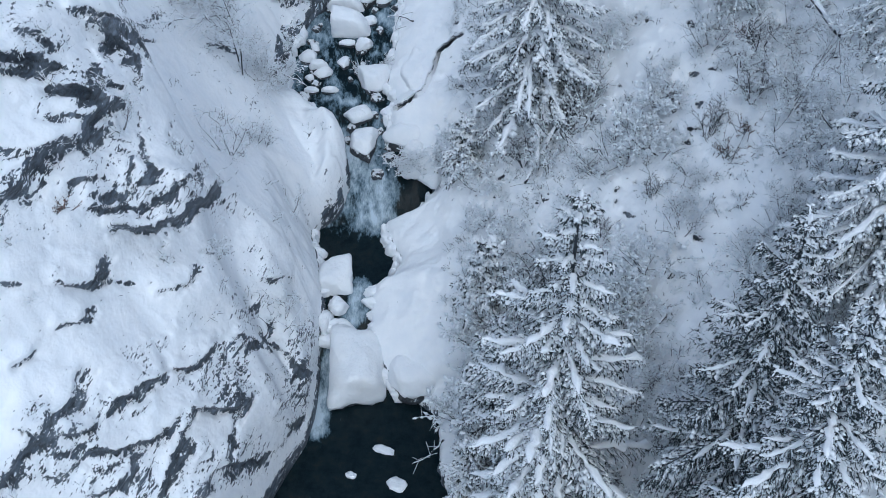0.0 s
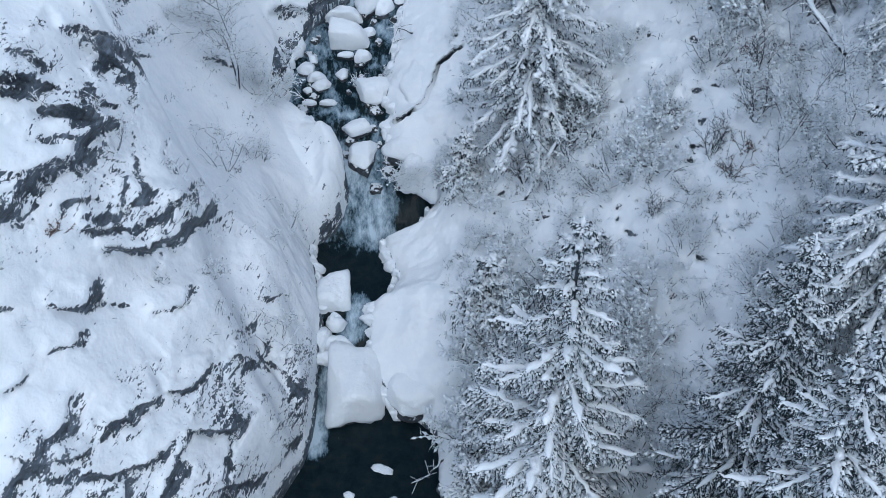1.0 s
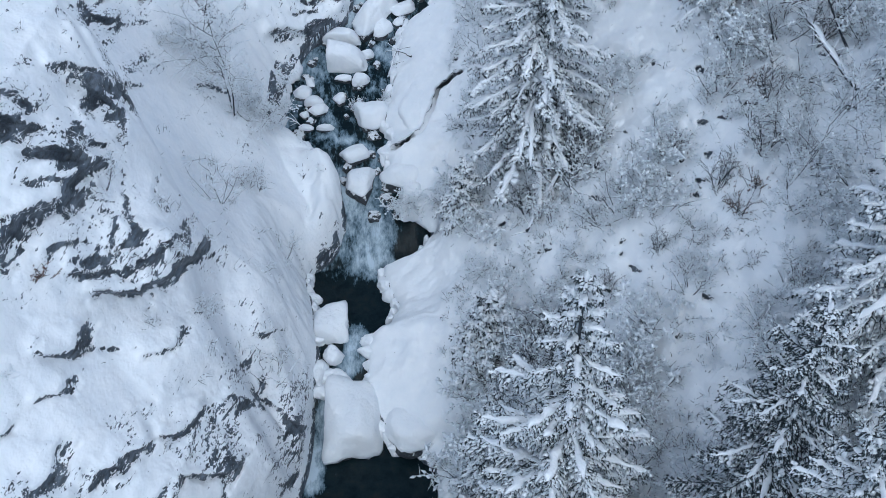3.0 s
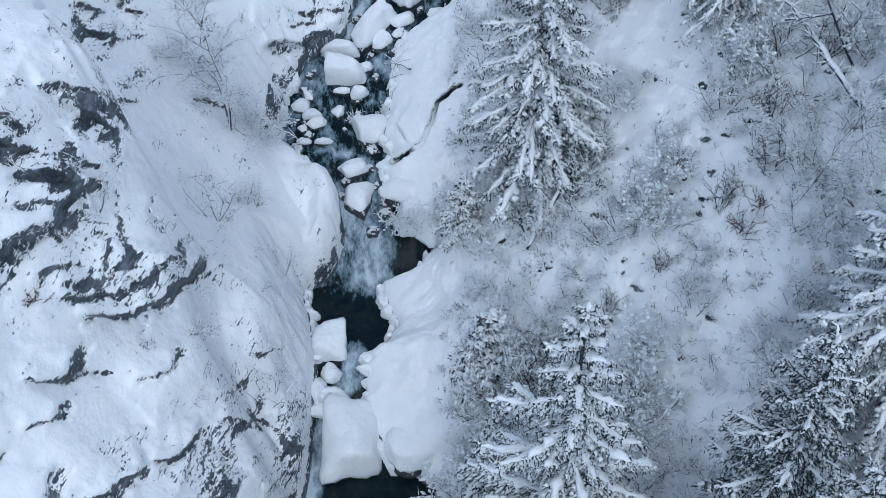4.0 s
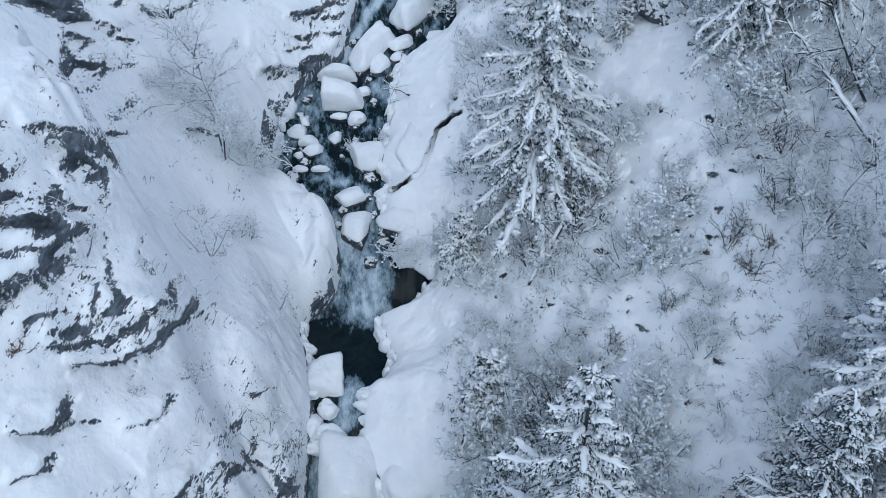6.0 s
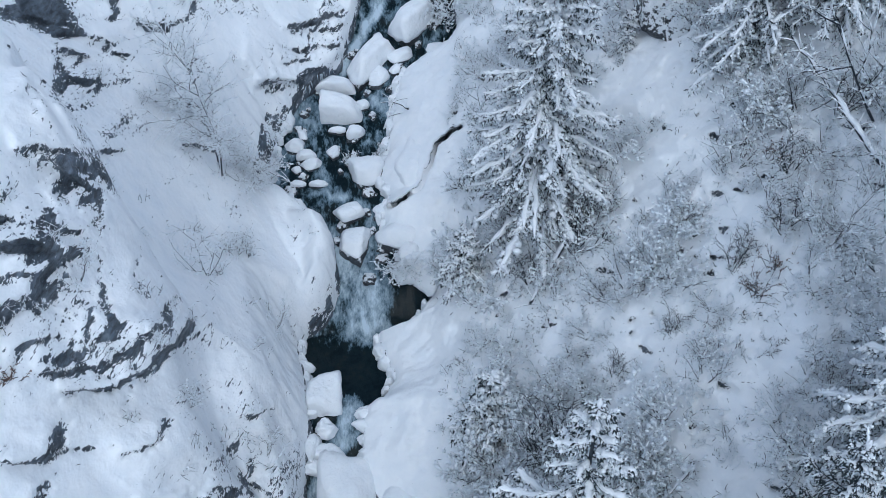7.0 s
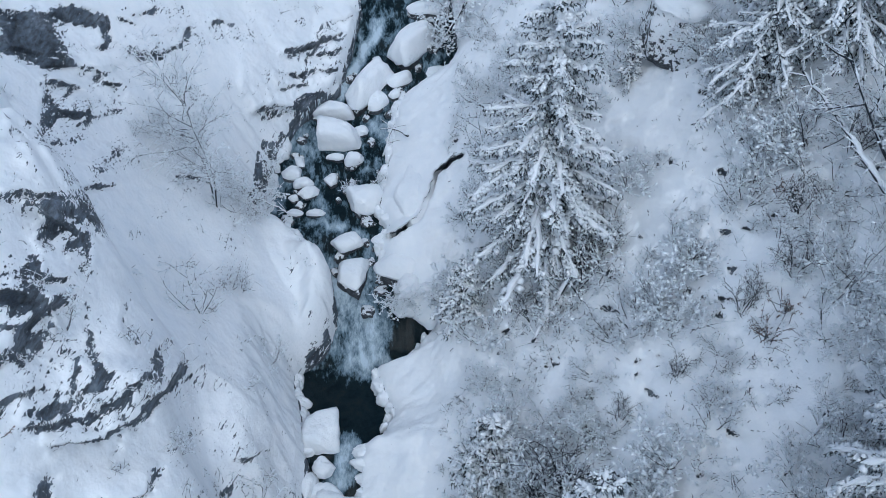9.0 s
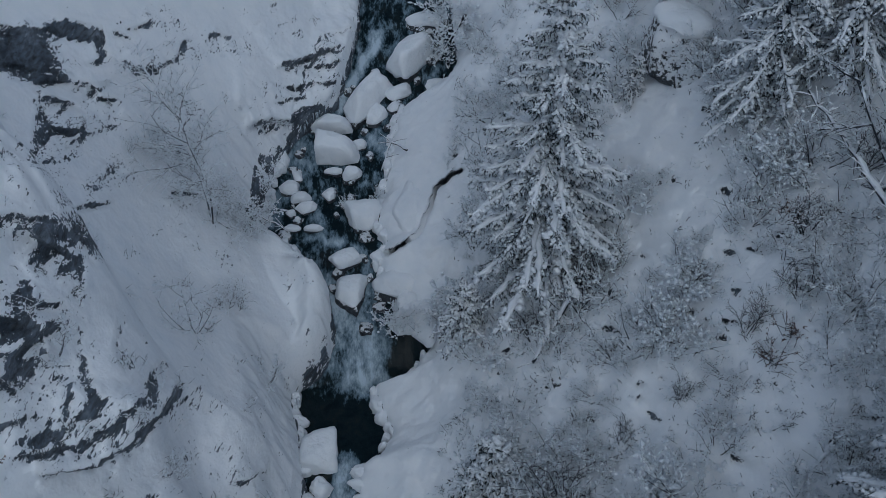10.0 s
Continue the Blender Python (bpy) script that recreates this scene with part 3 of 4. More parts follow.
_wx, _wy = wx_ + 0.35 * fbm(wx_ * 0.8, wy_ * 0.6, 96, 3), wy_ + 0.5 * fbm(wx_ * 0.8, wy_ * 0.6, 99, 3)
for pts, wide, strong in FLOWS:
    best = np.full(wx_.shape, 1e9)
    for (ax, ay), (bx, by) in zip(pts, pts[1:] or pts):
        t = np.clip(((_wx - ax) * (bx - ax) + (_wy - ay) * (by - ay)) / ((bx - ax) ** 2 + (by - ay) ** 2 + 1e-6), 0, 1)
        best = np.minimum(best, np.hypot(_wx - ax - t * (bx - ax), (_wy - ay - t * (by - ay)) * (1.0 if len(pts) > 1 else 0.8)))
    foam = np.maximum(foam, strong * np.exp(-(best / wide) ** 2))
foam = foam * (1 + 0.5 * fbm(wx_ * 1.3, wy_ * 0.6, 95, 3))
foam = foam - 0.35 * step(44.3, 43.6, wy_) * np.clip(1 - foam / 0.35, 0, 1)  # still pools
# deep shade below the right bank, put in as black foamless water
foam = foam - 0.6 * step(-2.6, -1.6, wx_) * step(43, 44, wy_) * step(49, 47.5, wy_)
water_mesh.attributes.new("foam", "FLOAT", "POINT").data.foreach_set("value", foam.ravel().astype(np.float32))
water_mesh.materials.append(WATER)
water = tagged(new("water", water_mesh), "dark clear mountain stream with white rapids", "stream", kind="structure")
# ---- things ----


class Shell:
    """Gathers vertices and faces for one mesh."""

    def __init__(self):
        self.v, self.f = [], []

    def tube(self, pts, radii, sides=4, flat=1.0):
        """A tapered tube along pts; the ends are drawn to points."""
        rings = []
        for i, p in enumerate(pts):
            a, b = pts[max(i - 1, 0)], pts[min(i + 1, len(pts) - 1)]
            d = (b - a)
            d = d.normalized() if d.length > 1e-6 else Vector((0, 0, 1))
            s = d.cross(Vector((0, 0, 1)))
            s = s.normalized() if s.length > 1e-3 else Vector((1, 0, 0))
            u = s.cross(d)
            k = len(self.v)
            for j in range(sides):
                w = 2 * math.pi * j / sides
                self.v.append(p + s * (radii[i] * math.cos(w)) + u * (radii[i] * flat * math.sin(w)))
            rings.append(k)
        for a, b in zip(rings, rings[1:]):
            for j in range(sides):
                k = (j + 1) % sides
                self.f.append((a + j, a + k, b + k, b + j))

    def blade(self, p, d, n, length, width):
        """A pointed leaf-shaped card from p along d, in the plane of d and n."""
        k = len(self.v)
        if length < 0.14:
            self.v += [p + n * width, p - n * width, p + d * length]
            self.f.append((k, k + 1, k + 2))
            return
        m = p + d * (length * 0.45)
        self.v += [p, m + n * width, p + d * length, m - n * width]
        self.f.append((k, k + 1, k + 2, k + 3))

    def spike(self, p, d, length, r):
        """A thin three-sided twig that tapers to a point."""
        s = d.cross(Vector((0.3, 0.2, 1)))
        s = s.normalized() if s.length > 1e-3 else Vector((1, 0, 0))
        u = s.cross(d)
        k = len(self.v)
        self.v += [p + s * r, p - s * (0.5 * r) + u * (0.87 * r), p - s * (0.5 * r) - u * (0.87 * r), p + d * length]
        self.f += [(k, k + 1, k + 3), (k + 1, k + 2, k + 3), (k + 2, k, k + 3)]

    def clump(self, p, d, length, r, rng):
        """An uneven lump of snow drawn out along d."""
        s = d.cross(Vector((0.1, 0.2, 1)))
        s = s.normalized() if s.length > 1e-3 else Vector((1, 0, 0))
        u = s.cross(d)
        k = len(self.v)
        m = p + d * (length * rng.uniform(0.35, 0.65))
        self.v += [p, m + s * (r * rng.uniform(0.7, 1.3)), m + u * (r * rng.uniform(0.7, 1.2)), m - s * (r * rng.uniform(0.7, 1.3)), m - u * (0.6 * r), p + d * length]
        for j in range(4):
            i = (j + 1) % 4
            self.f += [(k, k + 1 + i, k + 1 + j), (k + 5, k + 1 + j, k + 1 + i)]

    def mesh(self, name, mat, smooth=True):
        me = bpy.data.meshes.new(name)
        me.from_pydata([tuple(v) for v in self.v], [], self.f)
        me.polygons.foreach_set("use_smooth", [smooth] * len(self.f))
        me.materials.append(mat)
        return me


def part(name, shell, mat, parent, label="", smooth=True, kind=""):
    ob = new(name, shell.mesh(name, mat, smooth))
    ob.parent = parent
    if label:
        ob["label"] = label
    if kind:
        ob["kind"] = kind
    return ob


def ground_z(x, y):
    r = int(np.searchsorted(_ys, y))
    a, b = max(r - 14, 0), r + 26
    i = np.argmin((TX[a:b] - x) ** 2 + (TY[a:b] - y) ** 2)
    return float(TZ[a:b].ravel()[i])


def make_needles(name, frost):
    m, n, l, p = material(name)
    g = n.new("ShaderNodeNewGeometry")
    c = ramp(n, l, g.outputs["Random Per Island"], [(0.0, (0.010, 0.017, 0.022)), (1 - frost - 0.08, (0.027, 0.042, 0.050)), (1 - frost, (0.40, 0.45, 0.50)), (1.0, (0.78, 0.82, 0.87))])
    l.new(c, p.inputs["Base Color"])
    p.inputs["Roughness"].default_value = 0.7
    return m


def make_plain(name, a, b, scale=8.0):
    m, n, l, p = material(name)
    l.new(ramp(n, l, tex(n, l, scale, 5, 0.65), [(0.3, a), (0.7, b)]), p.inputs["Base Color"])
    p.inputs["Roughness"].default_value = 0.75
    l.new(bump(n, l, tex(n, l, scale * 3, 4), 0.5, 0.02), p.inputs["Normal"])
    return m


NEEDLES, FROSTED = make_needles("spruce_needles", 0.24), make_needles("frosted_needles", 0.40)
BARK = make_plain("bark", (0.016, 0.021, 0.030), (0.040, 0.049, 0.064))
FROST = make_plain("hoar_frost", (0.74, 0.79, 0.84), (0.87, 0.89, 0.92), 4.0)
ICE = make_plain("clear_ice", (0.45, 0.55, 0.62), (0.72, 0.78, 0.82), 5.0)
DRY = make_plain("dry_brown_leaves", (0.10, 0.06, 0.05), (0.20, 0.13, 0.11), 5.0)


# ---- snowy spruces ----
def spruce(high, wide, seed, load, needles, label, gap=0.37, thick=1.0, full=1.18):
    rng = random.Random(seed)
    root = new("spruce_tree")
    tagged(root, label, "spruce tree", "snow-laden spruces")
    trunk, limbs, crown, snow = Shell(), Shell(), Shell(), Shell()

    def axis(z):
        return Vector((0.05 * math.sin(z * 0.6 + seed), 0.05 * math.cos(z * 0.5 + seed), z))
    trunk.tube([axis(high * i / 10) + Vector((0, 0, -0.6 if i == 0 else 0)) for i in range(11)], [0.012 * high * (1 - 0.95 * i / 10) + 0.01 for i in range(11)], 8)
    z = high * 0.07
    while z < high * 0.985:
        rel = 1 - z / high
        nb = 5 if rel > 0.25 else 4
        a0 = rng.random() * 6.3
        for b in range(nb):
            az = a0 + b * 6.283 / nb + rng.uniform(-0.35, 0.35)
            size = wide * min(1.0, full * rel ** 0.75) * rng.uniform(0.62, 1.12) + 0.12
            if rng.random() < 0.12:
                size *= 1.15
            el = math.radians(22 - 34 * rel + rng.uniform(-9, 9))
            sag = 0.15 + 0.40 * rel + rng.uniform(-0.08, 0.1)
            out, side = Vector((math.cos(az), math.sin(az), 0)), Vector((-math.sin(az), math.cos(az), 0))
            bend = rng.uniform(-0.18, 0.18)
            base = axis(z + rng.uniform(-0.12, 0.12))
            pts = []
            for i in range(7):
                s = i / 6
                pts.append(base + out * (size * s) + side * (bend * size * s * s) + Vector((0, 0, size * (s * math.tan(el) - sag * s * s + 0.18 * s ** 3))))
            limbs.tube(pts, [0.028 * (1 - 0.8 * i / 6) * (0.4 + size / wide) for i in range(7)], 3)
            laden = rng.random() < load
            if size > 0.45 and rng.random() < load + 0.15:
                k0 = rng.choice((1, 1, 1, 2))
                k1 = 6 if laden else rng.choice((4, 5, 6))
                line, rad = [], []
                for i in range(k0 * 2, k1 * 2 + 1):
                    q = pts[i // 2] if i % 2 == 0 else pts[i // 2].lerp(pts[i // 2 + 1], 0.5)
                    e = thick * (0.028 + 0.026 * size * (1.1 - 0.6 * i / 12)) * rng.choice((0.5, 0.75, 0.9, 1.05, 1.2, 1.5))
                    if i in (k0 * 2, k1 * 2):
                        e *= 0.3
                    line.append(q + Vector((rng.gauss(0, 0.3 * e), rng.gauss(0, 0.3 * e), e * 0.6)))
                    rad.append(e)
                snow.tube(line, rad, 6, 0.8)
            count = max(4, int(size / (0.085 if wide > 2.5 else 0.15)))
            for j in range(count):
                s = 0.08 + 0.92 * (j + rng.random()) / count
                i = min(int(s * 6), 5)
                p = pts[i].lerp(pts[i + 1], s * 6 - i)
                d0 = (pts[i + 1] - pts[i]).normalized()
                for sd in (-1, 1):
                    ln = (0.30 * size * (1 - 0.72 * s) + 0.10) * rng.uniform(0.55, 1.3) * (0.8 if needles is FROSTED else 1.0)
                    d = (d0 * rng.uniform(0.35, 1.0) + side * (sd * rng.uniform(0.4, 1.0)) + Vector((0, 0, -rng.uniform(0.1, 0.75)))).normalized()
                    nrm = d.cross(Vector((rng.gauss(0, 0.3), rng.gauss(0, 0.3), 1))).normalized()
                    crown.blade(p, d, nrm, ln, rng.uniform(0.012, 0.022))
                    for q in range(5):
                        o = p + d * (ln * (q + rng.random()) / 5)
                        dd = (d * rng.uniform(0.1, 0.8) + nrm * rng.gauss(0, 0.6) + Vector((0, 0, -rng.uniform(0.2, 1.0)))).normalized()
                        crown.blade(o, dd, dd.cross(Vector((rng.gauss(0, 1), rng.gauss(0, 1), 0.3))).normalized(), rng.uniform(0.10, 0.22), rng.uniform(0.016, 0.036))
                    if rng.random() < load * (1.0 if laden else 0.6):
                        e = (0.018 + 0.045 * rng.random() * (0.4 + ln)) * (1.7 if rng.random() < 0.15 else 1.0) * (1.9 if needles is FROSTED else 1.15)
                        a = rng.uniform(0.0, 0.35)
                        for q in range(2):
                            dq = (d + Vector((rng.gauss(0, 0.25), rng.gauss(0, 0.25), rng.gauss(0, 0.15)))).normalized()
                            snow.clump(p + d * (ln * a) + Vector((0, 0, e * 0.7)), dq, max(ln * rng.uniform(0.3, 0.5), 2.2 * e), e * rng.uniform(0.8, 1.2), rng)
                            a += rng.uniform(0.25, 0.45)
        z += gap * rng.uniform(0.8, 1.2) * (1.0 if high > 6 else 0.6)
    tip = axis(high)
    snow.tube([tip - Vector((0, 0, 0.35)), tip - Vector((0, 0, 0.1)), tip + Vector((0, 0, 0.1))], [0.03, 0.09, 0.02], 5)
    part("trunk", trunk, BARK, root, "dark rough bark")
    part("limb", limbs, BARK, root, "", True, "stuff")
    part("crown", crown, needles, root, "dense drooping dark green needles", False, "stuff")
    part("snow_load", snow, SNOW, root, "clumps of white snow on the boughs", True, "stuff")
    return root


def stand(root, x, y, turn=0, sink=0.25, size=1.0, dx=0, dy=0):
    root.matrix_basis = pose(x, y, ground_z(x, y) - sink, dx, dy, turn) @ Matrix.Scale(size, 4)
    return root


stand(spruce(20.2, 3.1, 11, 0.95, NEEDLES, "tall spruce with thick white snow along its drooping boughs", 0.56, 1.9, 1.55), 4.15, 25.5, 40)
stand(spruce(15.6, 3.1, 12, 0.55, NEEDLES, "dark green spruce with snow-dusted boughs and brownish cones at its tip", 0.42, 1.1, 1.3), 10.35, 23.6, 10)
stand(spruce(16.8, 3.4, 13, 0.68, NEEDLES, "broad spruce with long white snowy boughs on the wooded slope", 0.50, 1.4, 1.35), 11.1, 19.6, 70)
stand(spruce(18.5, 3.5, 14, 0.80, FROSTED, "large pale spruce heavily plastered with fresh snow", 0.45, 1.3), 15.6, 28.6, 0)
stand(spruce(15.8, 3.3, 15, 0.80, FROSTED, "slender tall spruce plastered with fresh snow above the stream", 0.42, 1.25, 1.25), 4.4, 45.0, 0)
stand(spruce(9.5, 2.0, 16, 0.62, FROSTED, "small frosted spruce beside a taller snowy one"), 2.3, 30.6, 0)
mid_spruce = stand(spruce(10.0, 2.3, 17, 0.85, FROSTED, "bushy young spruce bowed under heavy snow"), 12.6, 46.6, 0)
young_spruce = stand(spruce(3.6, 1.3, 18, 0.85, FROSTED, "young spruce almost hidden under heavy snow"), 1.1, 43.9, 0)
for x, y, turn, size in ((15.2, 46.2, 80, 1.05), (10.4, 54.5, 200, 0.8), (17.6, 47.5, 150, 1.2), (14.0, 52.5, 30, 1.1), (17.8, 38.2, 240, 0.8)):
    stand(copy_thing(mid_spruce, Matrix()), x, y, turn, 0.25, size)
for x, y, turn, size in ((3.0, 28.6, 110, 1.3), (1.3, 29.2, 190, 1.2), (8.3, 50.7, 20, 0.6), (2.1, 36.4, 60, 1.3)):
    stand(copy_thing(young_spruce, Matrix()), x, y, turn, 0.25, size)


# ---- bare frosted shrubs ----
def shrub(high, spread, stems, seed, frost, label, name="shrub", category="shrub", group="bare frosted shrubs", lean=(0, 0), thick=1.0, levels=3, twiggy=1.0, clumps=1.0):
    rng = random.Random(seed)
    root = new(name)
    tagged(root, label, category, group)
    wood, rime = Shell(), Shell()

    def grow(p, d, length, r, level):
        pts, q = [p], p
        if level == 0:
            if rng.random() > frost:
                wood.spike(p, d, length, max(0.5 * r, 0.010))
            else:
                rime.spike(p + Vector((0, 0, 0.006)), d, length, 0.014 + 0.012 * rng.random())
            if rng.random() < 0.7 * frost:
                e = clumps * rng.uniform(0.025, 0.065)
                rime.clump(p + d * (length * rng.uniform(0.1, 0.6)), (d + Vector((0, 0, -0.2))).normalized(), e * rng.uniform(2.0, 4.0), e, rng)
            return
        n = 4 if level > 1 else 3
        dirs = []
        for i in range(n):
            d = (d + Vector((rng.gauss(0, 0.14), rng.gauss(0, 0.14), rng.gauss(0, 0.10) + (0.06 if level == levels else -0.05)))).normalized()
            q = q + d * (length / n)
            pts.append(q)
            dirs.append(d)
        radii = [0.7 * r * (1 - 0.75 * i / n) for i in range(n + 1)]
        wood.tube(pts, radii, 4 if level == levels else 3)
        if rng.random() < frost:
            for i in range(n):
                e = clumps * (0.40 * r + 0.010 + 0.018 * rng.random())
                if rng.random() < 0.8:
                    rime.clump(pts[i] + Vector((0, 0, radii[i] * 0.7 + e * 0.4)), dirs[i], length / n * rng.uniform(0.7, 1.2), e, rng)
        kids = round({3: 6, 2: 5, 1: 6}[level] * twiggy)
        for k in range(kids):
            s = 0.25 + 0.75 * (k + rng.random()) / kids
            i = min(int(s * n), n - 1)
            o = Vector((rng.gauss(0, 1), rng.gauss(0, 1), rng.gauss(0.15, 0.6))).normalized()
            grow(pts[i].lerp(pts[i + 1], s * n - i), (dirs[i] * 0.75 + o * 0.8).normalized(), length * rng.uniform(0.32, 0.55), r * 0.5, level - 1)
    for k in range(stems):
        a = rng.random() * 6.3
        d = Vector((math.cos(a) * spread + lean[0], math.sin(a) * spread + lean[1], 1)).normalized()
        grow(Vector((math.cos(a) * 0.12, math.sin(a) * 0.12, -0.15)), d, high * rng.uniform(0.6, 1.0), thick * (0.018 + 0.007 * high), levels)
    part("stem", wood, BARK, root, "thin dark bare twigs", True, "stuff")
    part("rime", rime, FROST, root, "white frost along the twigs", True, "stuff")
    return root


kinds = [shrub(1.5, 0.7, 7, 31, 0.75, "low bare shrub with frosted twigs in the snow", levels=2),
         shrub(2.2, 0.45, 6, 32, 0.7, "upright bare shrub with thin frosted twigs", levels=2),
         shrub(1.6, 1.1, 9, 33, 0.9, "wide bare shrub with dense white hoar frost", levels=2),
         shrub(2.6, 0.8, 4, 34, 0.9, "spreading bare shrub thickly furred with white frost", levels=3)]
kinds.append(shrub(2.4, 0.35, 9, 35, 0.15, "dark upright brush with little frost", levels=2))
kinds.append(shrub(1.9, 0.9, 9, 36, 1.0, "rounded bush bent under clumps of fresh snow", levels=2, clumps=1.6))
spots = [(4.3, 34.4, 4, 1.3), (4.9, 34.9, 4, 1.2), (12.9, 38.6, 4, 0.9), (13.4, 41.0, 4, 0.9), (9.9, 41.2, 4, 0.5), (11.2, 38.2, 4, 0.8), (7.0, 36.4, 4, 0.6), (9.0, 36.9, 4, 0.6), (15.0, 42.0, 4, 1.0), (3.9, 42.2, 4, 0.8),
         (5.4, 42.6, 1, 1.25), (5.9, 42.0, 1, 1.3), (6.2, 42.9, 1, 1.2), (4.9, 42.4, 2, 1.1), (5.0, 41.2, 0, 1.2), (-9.2, 49.2, 3, 0.9), (-8.7, 50.3, 2, 0.9), (-9.6, 50.0, 3, 0.8), (-12.1, 34.1, 0, 0.9), (-9.8, 33.6, 2, 0.6), (-9.4, 33.9, 0, 0.7), (-9.9, 41.5, 1, 1.1), (-7.5, 42.3, 0, 0.9),
         (-7.4, 35.2, 1, 1.0), (-13.3, 49.0, 0, 0.6), (-9.2, 44.3, 0, 0.9), (-8.8, 44.6, 1, 0.7), (4.6, 34.6, 1, 1.5), (4.0, 35.2, 1, 1.2), (0.7, 62.3, 3, 1.0), (0.3, 61.0, 2, 0.9)]
for x, y, k, size in spots:
    stand(copy_thing(kinds[k], Matrix()), x, y, x * 77 % 360, 0.05, size)
# bushes weighed down by snow: x, y, size
LADEN = [(1.3, 46.6, 1.2), (0.7, 46.2, 0.9), (1.9, 40.5, 0.6), (3.1, 39.1, 0.6), (2.1, 36.9, 1.1), (1.4, 35.4, 1.2), (1.6, 34.4, 1.3), (1.0, 33.1, 1.2), (1.8, 30.8, 1.3), (9.5, 41.4, 1.0), (9.9, 40.9, 0.8),
         (8.7, 33.8, 1.2), (8.2, 32.2, 1.1), (7.7, 31.4, 0.9), (10.2, 35.3, 0.7), (12.2, 31.8, 0.7), (11.7, 46.7, 0.9), (0.7, 63.4, 1.1), (1.6, 61.6, 1.0), (8.8, 45.9, 0.6), (12.6, 46.3, 1.0), (8.4, 52.5, 0.8),
         (13.1, 43.8, 1.1), (12.4, 43.6, 0.9), (7.9, 45.4, 0.8), (8.5, 30.1, 0.9), (12.9, 38.6, 0.7)]
for x, y, size in LADEN:
    stand(copy_thing(kinds[5], Matrix()), x, y, x * 91 % 360, 0.05, size)
rng = random.Random(5)
count = 0
while count < 215:
    x, y = rng.uniform(1.2, 18), rng.uniform(23, 56)
    z = 0.904 * x + 0.289 * y - 11.0
    v = 0.737 * y + 0.676 * z
    dense = float(fbm(x * 0.28, v * 0.28, 120, 3)) + 0.06
    if y > 36 and 6.5 < x < 9.5 and y > 43:
        dense -= 0.4
    for ox, oy, r in ((10.2, 45.0, 2.2), (11.2, 39.5, 1.4), (9.6, 31.0, 2.2), (7.8, 47.5, 2.6), (10.5, 36.0, 1.2), (7.5, 26.5, 1.6), (2.2, 42.0, 2.2), (2.4, 38.6, 1.7), (4.6, 40.2, 1.4), (8.5, 38.0, 1.2), (12.5, 35.0, 1.0)):
        if (x - ox) ** 2 + (y - oy) ** 2 < r * r:
            dense -= 0.5
    if dense < rng.uniform(-0.25, 0.35) or x < float(along(RIGHT_BANK, y)) + 2.6:
        continue
    stand(copy_thing(kinds[rng.choice((0, 0, 1, 1, 2, 2, 2, 3, 5))], Matrix()), x, y, rng.uniform(0, 360), 0.05, rng.uniform(0.6, 1.25))
    count += 1
for i, (x, y) in enumerate(((3.2, 43.0), (6.9, 44.2), (14.6, 41.2), (13.6, 36.0), (5.8, 43.1), (2.6, 37.6))):
    stand(kinds[i], x, y, 40 * i, 0.05, 1.0)

# frosted twigs on boulders in the stream
for x, y, size, turn in ((-4.5, 52.4, 0.42, 150), (-3.2, 53.2, 0.4, 40), (-8.6, 52.6, 0.5, 200)):
    copy_thing(kinds[2], pose(x, y, float(level(np.array([x]), np.array([y]))[0]) + 0.45, 0, 0, turn) @ Matrix.Scale(size, 4))
# bare trees
overhang = shrub(2.2, 0.7, 8, 46, 1.0, "small bowed tree white with frost overhanging the stream", "bare_tree", "tree", "leafless trees", (-2.2, -2.2), 0.8, 2, 1.3)
overhang.matrix_basis = pose(-1.15, 46.9, float(level(np.array([-1.2]), np.array([46.9]))[0]) + 1.15)
stand(shrub(7.4, 0.14, 2, 41, 0.85, "bare leafless tree with fine frosted branches on a snowy bank", "bare_tree", "tree", "leafless trees", (-0.16, 0.10), 0.9, 3, 1.75), -10.2, 48.4, 0)
stand(shrub(3.0, 0.5, 3, 42, 0.95, "bare frosted tree overhanging the stream", "bare_tree", "tree", "leafless trees", (0.5, -0.1), 0.7), -9.2, 50.4, 0)
stand(shrub(5.0, 0.35, 2, 43, 0.7, "thin bare tree standing among snowy shrubs", "bare_tree", "tree", "leafless trees", (0.05, 0.0), 0.6), 13.9, 37.2, 0)
stand(shrub(4.5, 0.3, 2, 44, 0.7, "thin bare tree standing among snowy shrubs", "bare_tree", "tree", "leafless trees", (-0.1, 0.1), 0.6), 15.9, 36.6, 0)
stand(shrub(5.5, 0.3, 1, 45, 1.0, "dead leaning tree coated with thick white snow", "leaning_tree", "tree", "leafless trees", (-0.9, 0.7), 2.2), 16.2, 40.4, 0)


